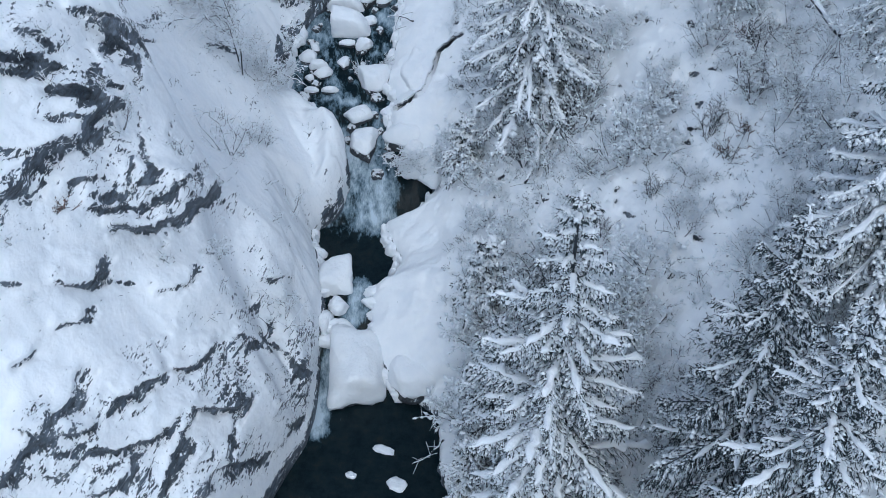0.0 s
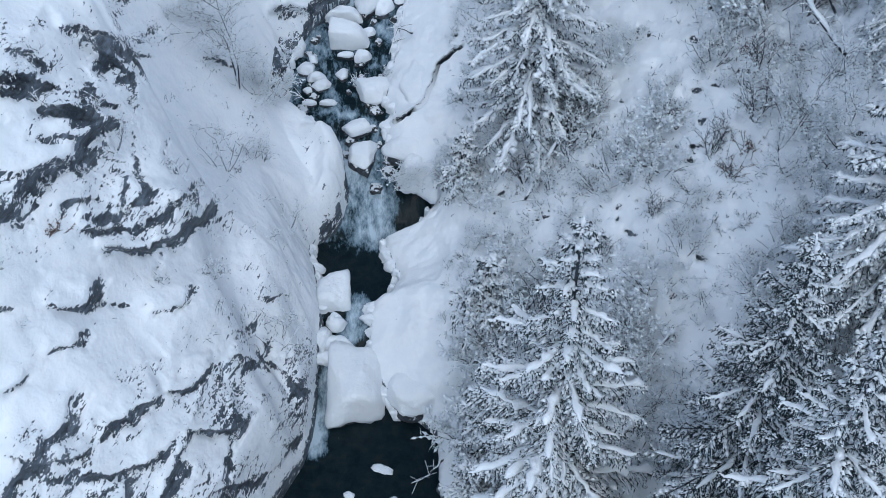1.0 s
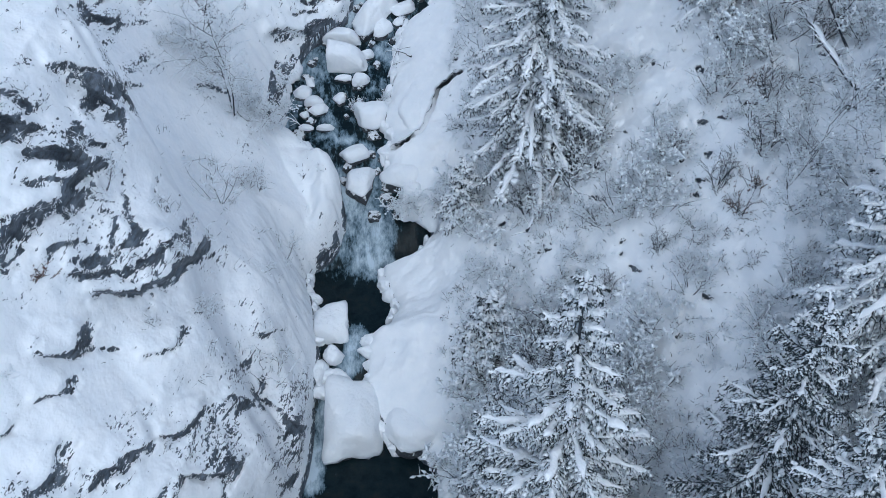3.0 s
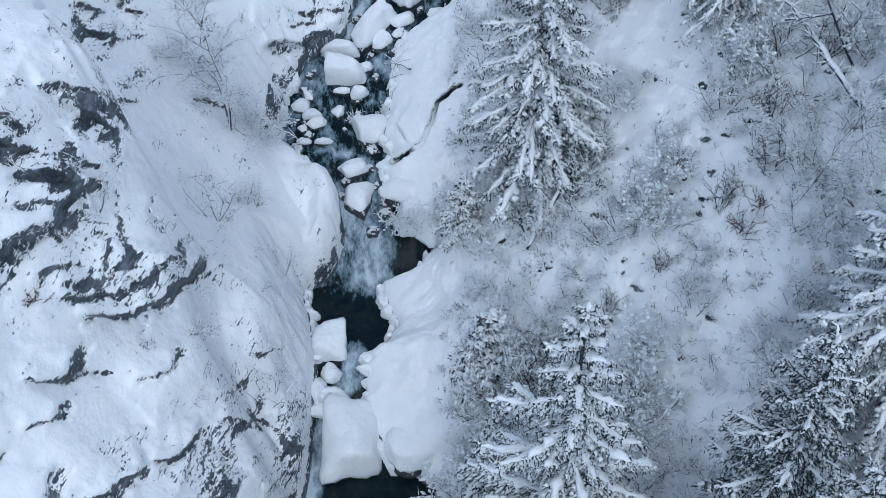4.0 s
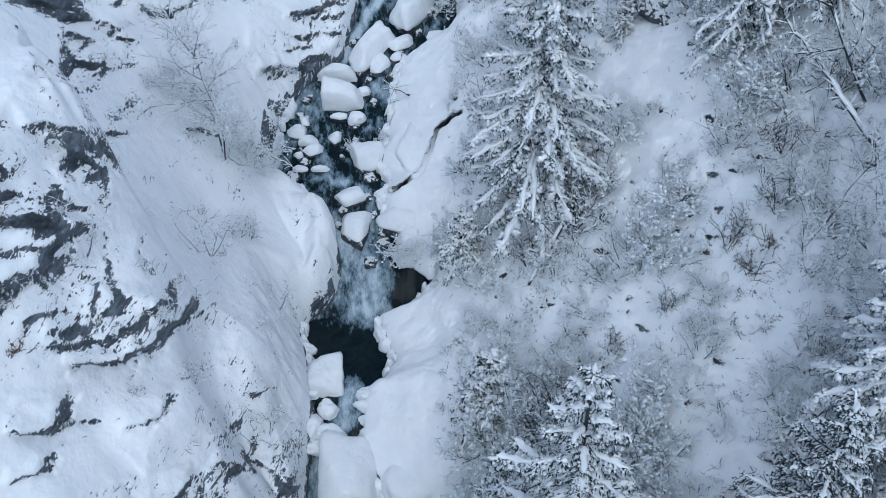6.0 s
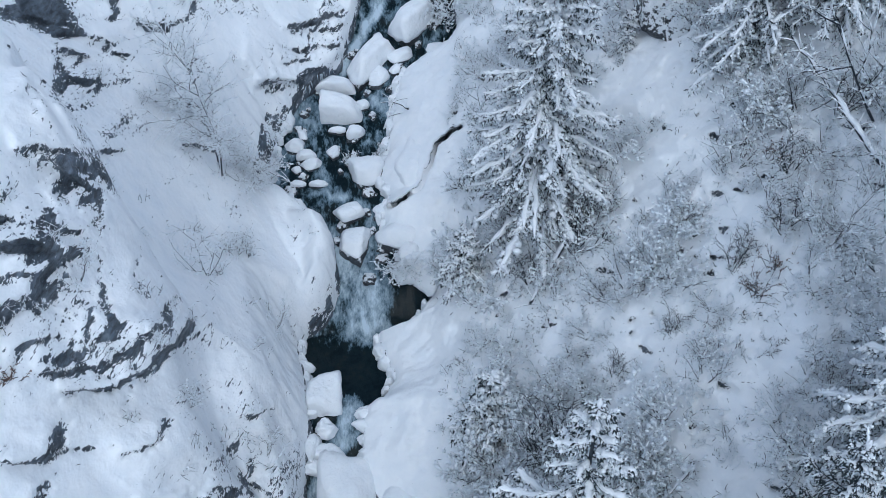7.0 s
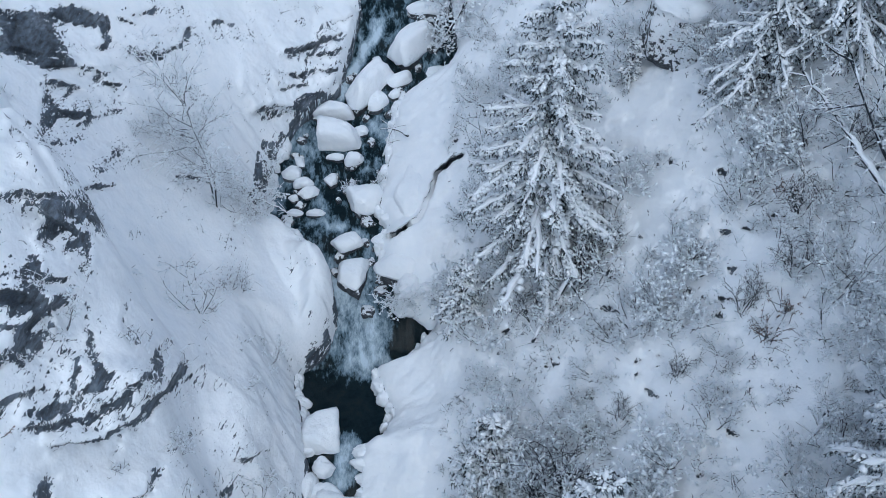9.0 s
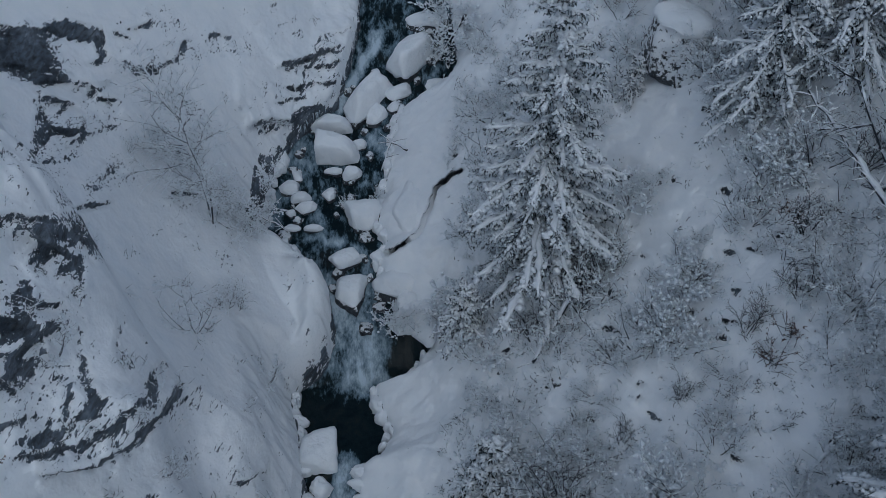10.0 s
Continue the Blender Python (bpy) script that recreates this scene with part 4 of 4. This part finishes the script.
# ---- boulders ----
def lump_shell(sx, sy, sz, seed, square=0.7, rough=0.12, freq=1.2, nu=28, nv=16):
    sh = Shell()
    off = Vector((seed * 3.7, seed * 1.3, seed * 2.1))

    def pw(v):
        return math.copysign(abs(v) ** square, v)
    for j in range(nv + 1):
        t = -math.pi / 2 + math.pi * j / nv
        for i in range(nu):
            a = 2 * math.pi * i / nu
            d = Vector((pw(math.cos(t)) * pw(math.cos(a)), pw(math.cos(t)) * pw(math.sin(a)), pw(math.sin(t))))
            k = 1 + rough * (noise.noise(d * freq + off) * 1.6 + 0.6 * noise.noise(d * freq * 2.7 + off))
            sh.v.append(Vector((d.x * sx * k, d.y * sy * k, d.z * sz * k)))
    for j in range(nv):
        for i in range(nu):
            k = (i + 1) % nu
            sh.f.append((j * nu + i, j * nu + k, (j + 1) * nu + k, (j + 1) * nu + i))
    return sh


def block_shell(sx, sy, sz, seed, soft, low=None, grow=1.0, nu=40, nv=24, lumpy=1.0, boxy=False):
    """A block cut by a few planes, its edges rounded by soft; low: the level at which it is cut off below."""
    rng = random.Random(seed)
    planes = [(Vector((0.1 * rng.uniform(-1, 1), 0.1 * rng.uniform(-1, 1), 1)).normalized(), rng.uniform(0.62, 0.8)), (Vector((0, 0, -1)), 0.8)]
    n = 4 if boxy else rng.choice((4, 5, 5, 6))
    a0 = 0.0 if boxy else rng.random() * 6.3
    for i in range(n):
        a = a0 + 6.283 * i / n + rng.uniform(-0.35, 0.35) * (0.4 if boxy else 1)
        planes.append((Vector((math.cos(a), math.sin(a), rng.uniform(-0.15, 0.45))).normalized(), rng.uniform(0.72, 0.95)))
    for i in range(2):
        a = rng.random() * 6.3
        planes.append((Vector((math.cos(a), math.sin(a), 0.9)).normalized(), rng.uniform(0.75, 0.9)))
    off = Vector((seed * 3.7, seed * 1.3, seed * 2.1))
    sh = Shell()
    for j in range(nv + 1):
        t = -math.pi / 2 + math.pi * j / nv
        for i in range(nu):
            w = 2 * math.pi * i / nu
            d = Vector((math.cos(t) * math.cos(w), math.cos(t) * math.sin(w), math.sin(t)))
            r = sum((max(d.dot(n_), 0.0) / k) ** soft for n_, k in planes) ** (-1 / soft)
            r *= grow * (1 + lumpy * (0.11 * noise.noise(d * 1.9 + off) + 0.05 * noise.noise(d * 4.5 + off) + 0.02 * noise.noise(d * 11 + off)))
            v = d * r
            v = Vector((v.x * sx, v.y * sy, v.z * sz))
            if low is not None:
                edge = low * sz + 0.22 * sz * noise.noise(Vector((math.cos(w), math.sin(w), 0)) * 1.6 + off)
                if v.z < edge:
                    shrink = max(0.0, 1 - 0.6 * (edge - v.z) / sz)
                    v = Vector((v.x * shrink, v.y * shrink, edge - 0.12 * (edge - v.z)))
            sh.v.append(v)
    for j in range(nv):
        for i in range(nu):
            k = (i + 1) % nu
            sh.f.append((j * nu + i, j * nu + k, (j + 1) * nu + k, (j + 1) * nu + i))
    return sh


def boulder(x, y, z, sx, sy, sz, turn=0, tilt=0, seed=1, cap=-0.15, label="stream boulder under a thick rounded cap of snow", group="snow-capped boulders", boxy=False):
    """cap: how far down the snow reaches, from 1 (bare) to -1 (buried)."""
    root = tagged(new("boulder"), label, "boulder", group)
    part("rock", block_shell(sx, sy, sz, seed, 14, None, 1.0, boxy=boxy), ROCK, root, "dark wet rock below the snow")
    top = block_shell(sx, sy, sz, seed, 13 if boxy else 8, cap, 1.10, lumpy=0.8, boxy=boxy)
    for v in top.v:
        v.z += 0.10 + 0.05 * sz
    part("snow_cap", top, SNOW, root, "smooth white snow cap")
    root.matrix_basis = pose(x, y, z, tilt, 0, turn)
    return root


def mound(x, y, z, sx, sy, sz, turn=0, seed=1):
    ob = new("snow_mound", block_shell(sx, sy, sz, seed, 6, None, 1.12, 28, 18, 1.8).mesh("snow_mound", SNOW))
    ob.matrix_basis = pose(x, y, z, 0, 0, turn)
    return tagged(ob, "rounded pillow of snow on the stream bank", "snow mound", "snow pillows")


def wl(x, y):
    return float(level(np.array([x]), np.array([y]))[0])


# stream boulders: x, y, half width, half length, half height, turn
BLOCKS = [(-4.19, 36.27, 1.30, 1.99, 0.97, 0), (-5.40, 40.75, 0.90, 0.90, 0.62, 0), (-5.27, 55.97, 1.09, 0.74, 0.66, 0), (-5.58, 57.83, 0.90, 0.45, 0.41, 0), (-3.69, 59.52, 0.62, 1.5, 0.58, -38), (-1.58, 61.92, 0.70, 1.5, 0.62, -38)]
COBBLES = [(-4.32, 54.68, 0.46, 0.39, 0.35, 20), (-5.32, 54.87, 0.41, 0.20, 0.17, 0), (-4.04, 56.51, 0.35, 0.27, 0.24, 0), (-0.70, 63.96, 0.95, 0.47, 0.35, 0),
           (-2.19, 59.76, 0.61, 0.35, 0.32, 20), (-2.41, 58.82, 0.27, 0.23, 0.20, 0), (-3.28, 58.45, 0.39, 0.53, 0.29, -20), (-7.14, 54.64, 0.23, 0.27, 0.17, 0),
           (-7.47, 53.91, 0.46, 0.31, 0.28, 0), (-6.91, 53.35, 0.49, 0.29, 0.26, 0), (-6.56, 52.73, 0.51, 0.26, 0.24, 0), (-7.31, 52.43, 0.26, 0.17, 0.15, 0),
           (-5.49, 53.52, 0.29, 0.32, 0.22, 0), (-6.98, 52.09, 0.14, 0.12, 0.11, 0), (-7.16, 51.50, 0.40, 0.20, 0.15, 0), (-6.20, 51.50, 0.40, 0.20, 0.17, 0),
           (-3.70, 52.15, 0.88, 0.75, 0.66, 0), (-4.49, 49.76, 0.67, 0.44, 0.40, 0), (-4.21, 48.23, 0.60, 0.72, 0.45, 0), (-0.23, 60.42, 0.55, 0.28, 0.18, 30)]
for i, (x, y, a, b, c, turn) in enumerate(BLOCKS):
    boulder(x, y, wl(x, y) + 0.3 * c, 1.02 * a, 0.92 * b, 1.8 * c, turn, 0, 50 + i, -0.5, "blocky stream boulder under a thick smooth cap of snow", boxy=True)
for i, (x, y, a, b, c, turn) in enumerate(COBBLES):
    boulder(x, y, wl(x, y) + 0.3 * c, 1.06 * a, 1.1 * b, 1.4 * c, turn, 0, 80 + i, -0.25)
# banks
for i, (x, y, a, b, c, turn) in enumerate(((-1.21, 36.18, 1.29, 1.75, 0.97, 0), (-1.61, 48.67, 1.43, 0.92, 0.82, 0), (-1.0, 47.4, 0.8, 0.7, 0.7, 0), (-1.0, 52.8, 1.1, 2.8, 1.3, -12))):
    boulder(x, y, wl(x, y) + 0.35 * c, a, b, c, turn, 0, 110 + i, -0.3, "bank boulder buried under deep smooth snow")
for i, (x, y, a, b, c) in enumerate(((-2.5, 43.5, 0.7, 0.6, 0.5), (-0.9, 46.9, 1.0, 0.55, 0.9), (-0.3, 46.6, 0.8, 0.6, 0.9), (-1.6, 47.3, 0.7, 0.5, 0.8))):
    mound(x, y, wl(x, y) + (0.9 if y > 46 else 0.35) * c, a, b, c, 17 * i, 130 + i)
# pillows of snow along the run between the two pools: x, y, half width, half length
PILLOWS = [(-2.37, 41.64, 0.17, 0.15), (-2.48, 41.17, 0.20, 0.17), (-2.35, 40.74, 0.19, 0.16), (-2.57, 40.49, 0.17, 0.14), (-2.79, 40.25, 0.23, 0.17), (-3.46, 39.87, 0.42, 0.25), (-3.16, 39.29, 0.60, 0.36),
           (-2.98, 38.79, 0.76, 0.28), (-2.97, 38.15, 0.63, 0.42), (-2.29, 37.42, 0.42, 0.25), (-2.73, 37.03, 0.29, 0.17), (-2.88, 36.12, 0.37, 0.34), (-2.41, 35.70, 0.35, 0.36), (-1.96, 35.37, 0.63, 0.34),
           (-5.27, 39.24, 0.50, 0.41), (-5.18, 38.21, 0.61, 0.39), (-5.67, 37.65, 0.55, 0.32), (-5.92, 38.59, 0.37, 0.57)]
for i, (x, y, a, b) in enumerate(PILLOWS):
    mound(x, y, wl(x, y) + 0.3, 1.05 * a, 1.05 * b, 0.25 + 0.45 * min(a, b), 0, 230 + i)
# scalloped snow along both edges of the water
rng = random.Random(21)
for table, sign, y0, y1 in ((RIGHT_BANK, 1, 42.0, 45.6), (LEFT_BANK, -1, 40.0, 44.2), (RIGHT_BANK, 1, 47.2, 59.0), (LEFT_BANK, -1, 49.5, 56.0)):
    y = y0
    while y < y1:
        a = rng.uniform(0.18, 0.45)
        x = float(along(table, y)) + sign * (0.35 * a + rng.uniform(-0.12, 0.15))
        mound(x, y, wl(x, y) + rng.uniform(0.1, 0.3), a, a * rng.uniform(0.6, 1.0), rng.uniform(0.3, 0.55), rng.uniform(0, 360), rng.randint(300, 900))
        y += rng.uniform(0.5, 1.0) * (a + 0.25)


def stream_rock(x, y, size, seed):
    ob = new("stream_rock", block_shell(size, size * 0.8, size * 0.6, seed, 12, None, 1.0, 18, 12, 2.0).mesh("stream_rock", ROCK))
    ob.matrix_basis = pose(x, y, wl(x, y) + 0.05, 0, 0, seed * 37)
    tagged(ob, "dark wet rock breaking the surface of the stream", "rock", "rocks in the stream")


n = 0
while n < 46:
    y = rng.uniform(44.8, 64)
    a, b = float(along(LEFT_BANK, y)), float(along(RIGHT_BANK, y))
    x = rng.uniform(a + 0.1, b - 0.1)
    stream_rock(x, y, rng.uniform(0.12, 0.42), 400 + n)
    n += 1
# ice floes in the lowest pool
for i, (x, y, a, b) in enumerate(((-2.75, 32.2, 0.5, 0.22), (-4.25, 30.8, 0.25, 0.17), (-2.1, 30.3, 0.45, 0.35))):
    ob = new("ice_floe", lump_shell(a, b, 0.12, 160 + i, 0.8, 0.2, 1.5).mesh("ice_floe", SNOW))
    ob.matrix_basis = pose(x, y, wl(x, y) + 0.05, 0, 0, -20)
    tagged(ob, "small snow-covered slab resting in the dark pool", "ice floe", "slabs in the pool")
# large bare rock on the slope
slope_rock = boulder(10.2, 51.4, ground_z(10.2, 51.4) + 0.1, 1.9, 1.3, 1.7, -28, -8, 178, 0.45, "large grey rock face with snow on its top", "rocks on the slope")
for piece in slope_rock.children:
    if piece.data.materials[0] == ROCK:
        piece.data.materials[0] = PLASTERED


# dark stones that show through the snow
def stone(x, y, size, seed):
    ob = new("stone", block_shell(size * 0.6, size * 0.4, size * 0.35, seed, 14, None, 1.0, 14, 9, 3.0).mesh("stone", ROCK))
    ob.matrix_basis = pose(x, y, ground_z(x, y) - 0.02, 0, 0, seed * 40)
    tagged(ob, "dark wet stone showing through the snow", "stone", "stones in the snow")


for i, (x, y, size) in enumerate(((4.5, 39.95, 0.3), (4.75, 39.85, 0.35), (5.0, 39.95, 0.2), (4.9, 39.7, 0.2), (10.3, 40.6, 0.4), (10.0, 40.9, 0.25), (10.1, 39.4, 0.2), (10.6, 38.4, 0.35), (9.1, 46.0, 0.25), (9.5, 45.8, 0.3), (8.6, 46.2, 0.2), (12.9, 41.3, 0.5),
                                  (13.2, 40.9, 0.4), (7.9, 41.6, 0.2), (6.7, 36.0, 0.2), (11.5, 36.4, 0.2), (12.0, 36.1, 0.25), (2.6, 41.5, 0.2))):
    stone(x, y, size, 200 + i)


# dry stems and leaf litter that poke through the snow
litter = Shell()
rng = random.Random(9)
pick = np.random.RandomState(4)
rows_, cols_ = TX.shape
n = 0
while n < 2400:
    i, j = pick.randint(0, rows_), pick.randint(0, cols_)
    x, y, z = float(TX[i, j]), float(TY[i, j]), float(TZ[i, j])
    if not (-19 < x < 18.5 and 18 < y < 66):
        continue
    side_r = x > float(along(RIGHT_BANK, y)) + 3.2
    side_l = x < float(along(LEFT_BANK, y)) - 0.8
    if not (side_r or (side_l and rng.random() < 0.12)):
        continue
    if float(fbm(x * 0.5, (y + z) * 0.5, 130, 2)) < rng.uniform(-0.5, 0.4):
        continue
    for k in range(rng.choice((1, 1, 2, 3))):
        p = Vector((x + rng.gauss(0, 0.12), y + rng.gauss(0, 0.12), z - 0.02))
        d = Vector((rng.gauss(0, 0.6), rng.gauss(0, 0.6), 1)).normalized()
        ln = rng.uniform(0.05, 0.26)
        if rng.random() < 0.55:
            litter.tube([p, p + d * ln * 0.6, p + d * ln + Vector((rng.gauss(0, 0.04), rng.gauss(0, 0.04), 0))], [0.016, 0.013, 0.005], 3)
        else:
            litter.blade(p, d, Vector((rng.gauss(0, 1), rng.gauss(0, 1), 0.2)).normalized(), ln * 0.6, rng.uniform(0.02, 0.05))
    n += 1
tagged(new("dry_stems", litter.mesh("dry_stems", BARK)), "dark dry stems and leaves poking through the snow", "dry stems", kind="stuff")


# low brush furred with frost, too dense to count
brush = tagged(new("low_brush"), "thicket of low frosted twigs across the snowy slope", "brush", kind="stuff")
brush_wood, brush_rime = Shell(), Shell()
rng = random.Random(12)
pick = np.random.RandomState(6)
n = 0
while n < 1900:
    i, j = pick.randint(0, rows_), pick.randint(0, cols_)
    x, y, z = float(TX[i, j]), float(TY[i, j]), float(TZ[i, j])
    if not (-19 < x < 18.5 and 20 < y < 66):
        continue
    if x > float(along(RIGHT_BANK, y)) + 3.4:
        if (x - 8.2) ** 2 + (y - 47.5) ** 2 < 6.5 or (x - 9.0) ** 2 + (y - 44.6) ** 2 < 2.6 or (x - 10.4) ** 2 + (y - 39.2) ** 2 < 1.5:
            continue
        if float(fbm(x * 0.35, (y + z) * 0.35, 137, 3)) + 0.16 < rng.uniform(-0.25, 0.35):
            continue
    elif not (x < float(along(LEFT_BANK, y)) - 1.0 and rng.random() < 0.05):
        continue
    size = rng.uniform(0.25, 0.75)
    lean = Vector((rng.gauss(0, 0.35), rng.gauss(0, 0.35) - 0.2, 0))
    white = rng.uniform(0.45, 0.95)
    for k in range(rng.randint(7, 15)):
        p = Vector((x + rng.gauss(0, 0.14), y + rng.gauss(0, 0.14), z - 0.03))
        d = (Vector((rng.gauss(0, 0.55), rng.gauss(0, 0.55), 1)) + lean).normalized()
        ln = size * rng.uniform(0.5, 1.2)
        for q, m in ((p, 1.0), (p + d * ln * 0.35, 0.5), (p + d * ln * 0.6, 0.45)):
            e = d if m == 1.0 else (d + Vector((rng.gauss(0, 0.8), rng.gauss(0, 0.8), rng.gauss(0, 0.4)))).normalized()
            if rng.random() < white:
                brush_rime.spike(q, e, ln * m, 0.012 + 0.010 * rng.random())
            else:
                brush_wood.spike(q, e, ln * m, 0.012)
        if rng.random() < 0.6 * white:
            r = rng.uniform(0.025, 0.07)
            brush_rime.clump(p + d * (ln * rng.uniform(0.3, 0.9)), (d + Vector((0, 0, -0.7))).normalized(), r * rng.uniform(2, 3.5), r, rng)
    n += 1
part("twig", brush_wood, BARK, brush, "thin dark twigs", True, "stuff")
part("rime", brush_rime, FROST, brush, "white frost on the twigs", True, "stuff")


# ---- logs, branches, icicles ----
def log(points, r, seed, label, name="fallen_log"):
    rng = random.Random(seed)
    root = tagged(new(name), label, "log", "fallen wood")
    wood, snow = Shell(), Shell()
    a = [Vector((x, y, ground_z(x, y) + h)) for x, y, h in points]
    pts = []
    for p, q in zip(a, a[1:]):
        for k in range(5):
            pts.append(p.lerp(q, k / 5) + Vector((rng.gauss(0, 0.03), rng.gauss(0, 0.03), rng.gauss(0, 0.03))))
    pts.append(a[-1])
    n = len(pts)
    rad = [r * (1 - 0.6 * i / n) * rng.uniform(0.9, 1.1) for i in range(n)]
    wood.tube(pts, rad, 7)
    snow.tube([p + Vector((0, 0, rad[i] * 0.8)) for i, p in enumerate(pts)], [rad[i] * rng.uniform(0.7, 1.3) * (0.3 if i in (0, n - 1) else 1) for i in range(n)], 7, 0.8)
    for k in range(int(n * (3.5 if r > 0.11 and n > 12 else 0.9))):
        i = rng.randrange(1, n)
        d = Vector((rng.gauss(0, 1), rng.gauss(0, 1), abs(rng.gauss(0, 0.7)))).normalized()
        ln = rng.uniform(0.25, 0.9)
        b = [pts[i], pts[i] + d * ln * 0.5, pts[i] + d * ln + Vector((0, 0, -0.1 * ln))]
        wood.tube(b, [r * 0.25, r * 0.18, 0.008], 4)
        snow.tube([v + Vector((0, 0, 0.025)) for v in b], [r * 0.2, r * 0.3, 0.012], 4)
    part("wood", wood, BARK, root, "dark wet wood")
    part("snow_strip", snow, SNOW, root, "strip of snow along the top")
    return root


log([(5.4, 42.6, 0.9), (4.6, 41.9, 0.7), (3.9, 41.0, 0.25)], 0.14, 1, "leaning dead log with snow along its top on the slope")
log([(15.8, 38.8, 1.0), (15.0, 40.8, 1.4), (14.2, 43.0, 1.7), (13.5, 44.8, 1.9)], 0.12, 2, "broken dead trunk leaning through the shrubs under thick snow")
log([(-1.6, 54.6, 0.6), (-2.4, 55.6, 0.9), (-3.1, 54.8, 0.2)], 0.06, 3, "thin arched branch with a strip of snow over the stream", "arched_branch")
log([(0.1, 31.7, 0.9), (-0.6, 31.8, 0.9), (-1.4, 31.4, 0.8)], 0.05, 4, "thin snowy branch hanging over the dark pool", "hanging_branch")
log([(1.4, 63.0, 0.6), (0.2, 62.4, 0.7), (-0.7, 61.9, 0.6)], 0.07, 5, "thin snowy log lying across the side channel")
log([(-9.4, 50.6, 0.6), (-8.3, 50.2, 1.0), (-7.3, 49.9, 1.1)], 0.06, 6, "thin frosted branch reaching over the stream", "hanging_branch")
log([(13.2, 33.2, 0.2), (12.4, 32.4, 0.3), (11.8, 31.8, 0.2)], 0.09, 7, "short dark log half sunk in the snow")
log([(9.3, 31.6, 0.5), (8.6, 31.0, 0.4), (7.9, 30.2, 0.15)], 0.07, 8, "thin dark log leaning in the snow")


def icicle(x, y, z, length, seed):
    sh = Shell()
    r = 0.015 + 0.022 * length
    sh.tube([Vector((0, 0, -length * k / 5)) for k in range(6)], [r * (1 - k / 5.2) * (1 + 0.15 * math.sin(seed + 2 * k)) for k in range(6)], 6)
    ob = new("icicle", sh.mesh("icicle", ICE))
    ob.location = (x, y, z)
    tagged(ob, "pale icicle hanging from the overhanging bank", "icicle", "icicles on the bank")


rng = random.Random(33)
for k in range(16):
    y = rng.uniform(57.0, 58.6)
    x = float(along(LEFT_BANK, y)) + rng.uniform(-0.25, 0.15)
    icicle(x, y, wl(x, y) + rng.uniform(0.7, 1.0), rng.uniform(0.3, 0.75), k)

# russet leaves still on a few bushes
for x, y, size in ((11.9, 36.9, 1.0), (12.6, 37.4, 0.8), (13.0, 41.9, 0.7), (-13.6, 30.4, 0.5)):
    rng = random.Random(int(x * 10))
    root = tagged(new("leafy_bush"), "low bush with a few withered russet leaves in the snow", "bush", "bushes with withered leaves")
    wood, leaf = Shell(), Shell()
    for k in range(26):
        d = Vector((rng.gauss(0, 0.8), rng.gauss(0, 0.8), 1)).normalized()
        ln = size * rng.uniform(0.5, 1.2)
        p = Vector((rng.gauss(0, 0.2), rng.gauss(0, 0.2), 0))
        wood.tube([p, p + d * ln * 0.5, p + d * ln + Vector((rng.gauss(0, 0.1), rng.gauss(0, 0.1), 0))], [0.014, 0.010, 0.004], 3)
        for j in range(9):
            q = p + d * (ln * rng.uniform(0.35, 1.0))
            e = Vector((rng.gauss(0, 1), rng.gauss(0, 1), rng.gauss(0, 1))).normalized()
            leaf.blade(q, e, e.cross(Vector((0.3, 0.2, 1))).normalized(), rng.uniform(0.05, 0.11), 0.02)
    part("stem", wood, BARK, root, "thin dark stems")
    part("foliage", leaf, DRY, root, "withered russet leaves", False, "stuff")
    stand(root, x, y, 0, 0.05)
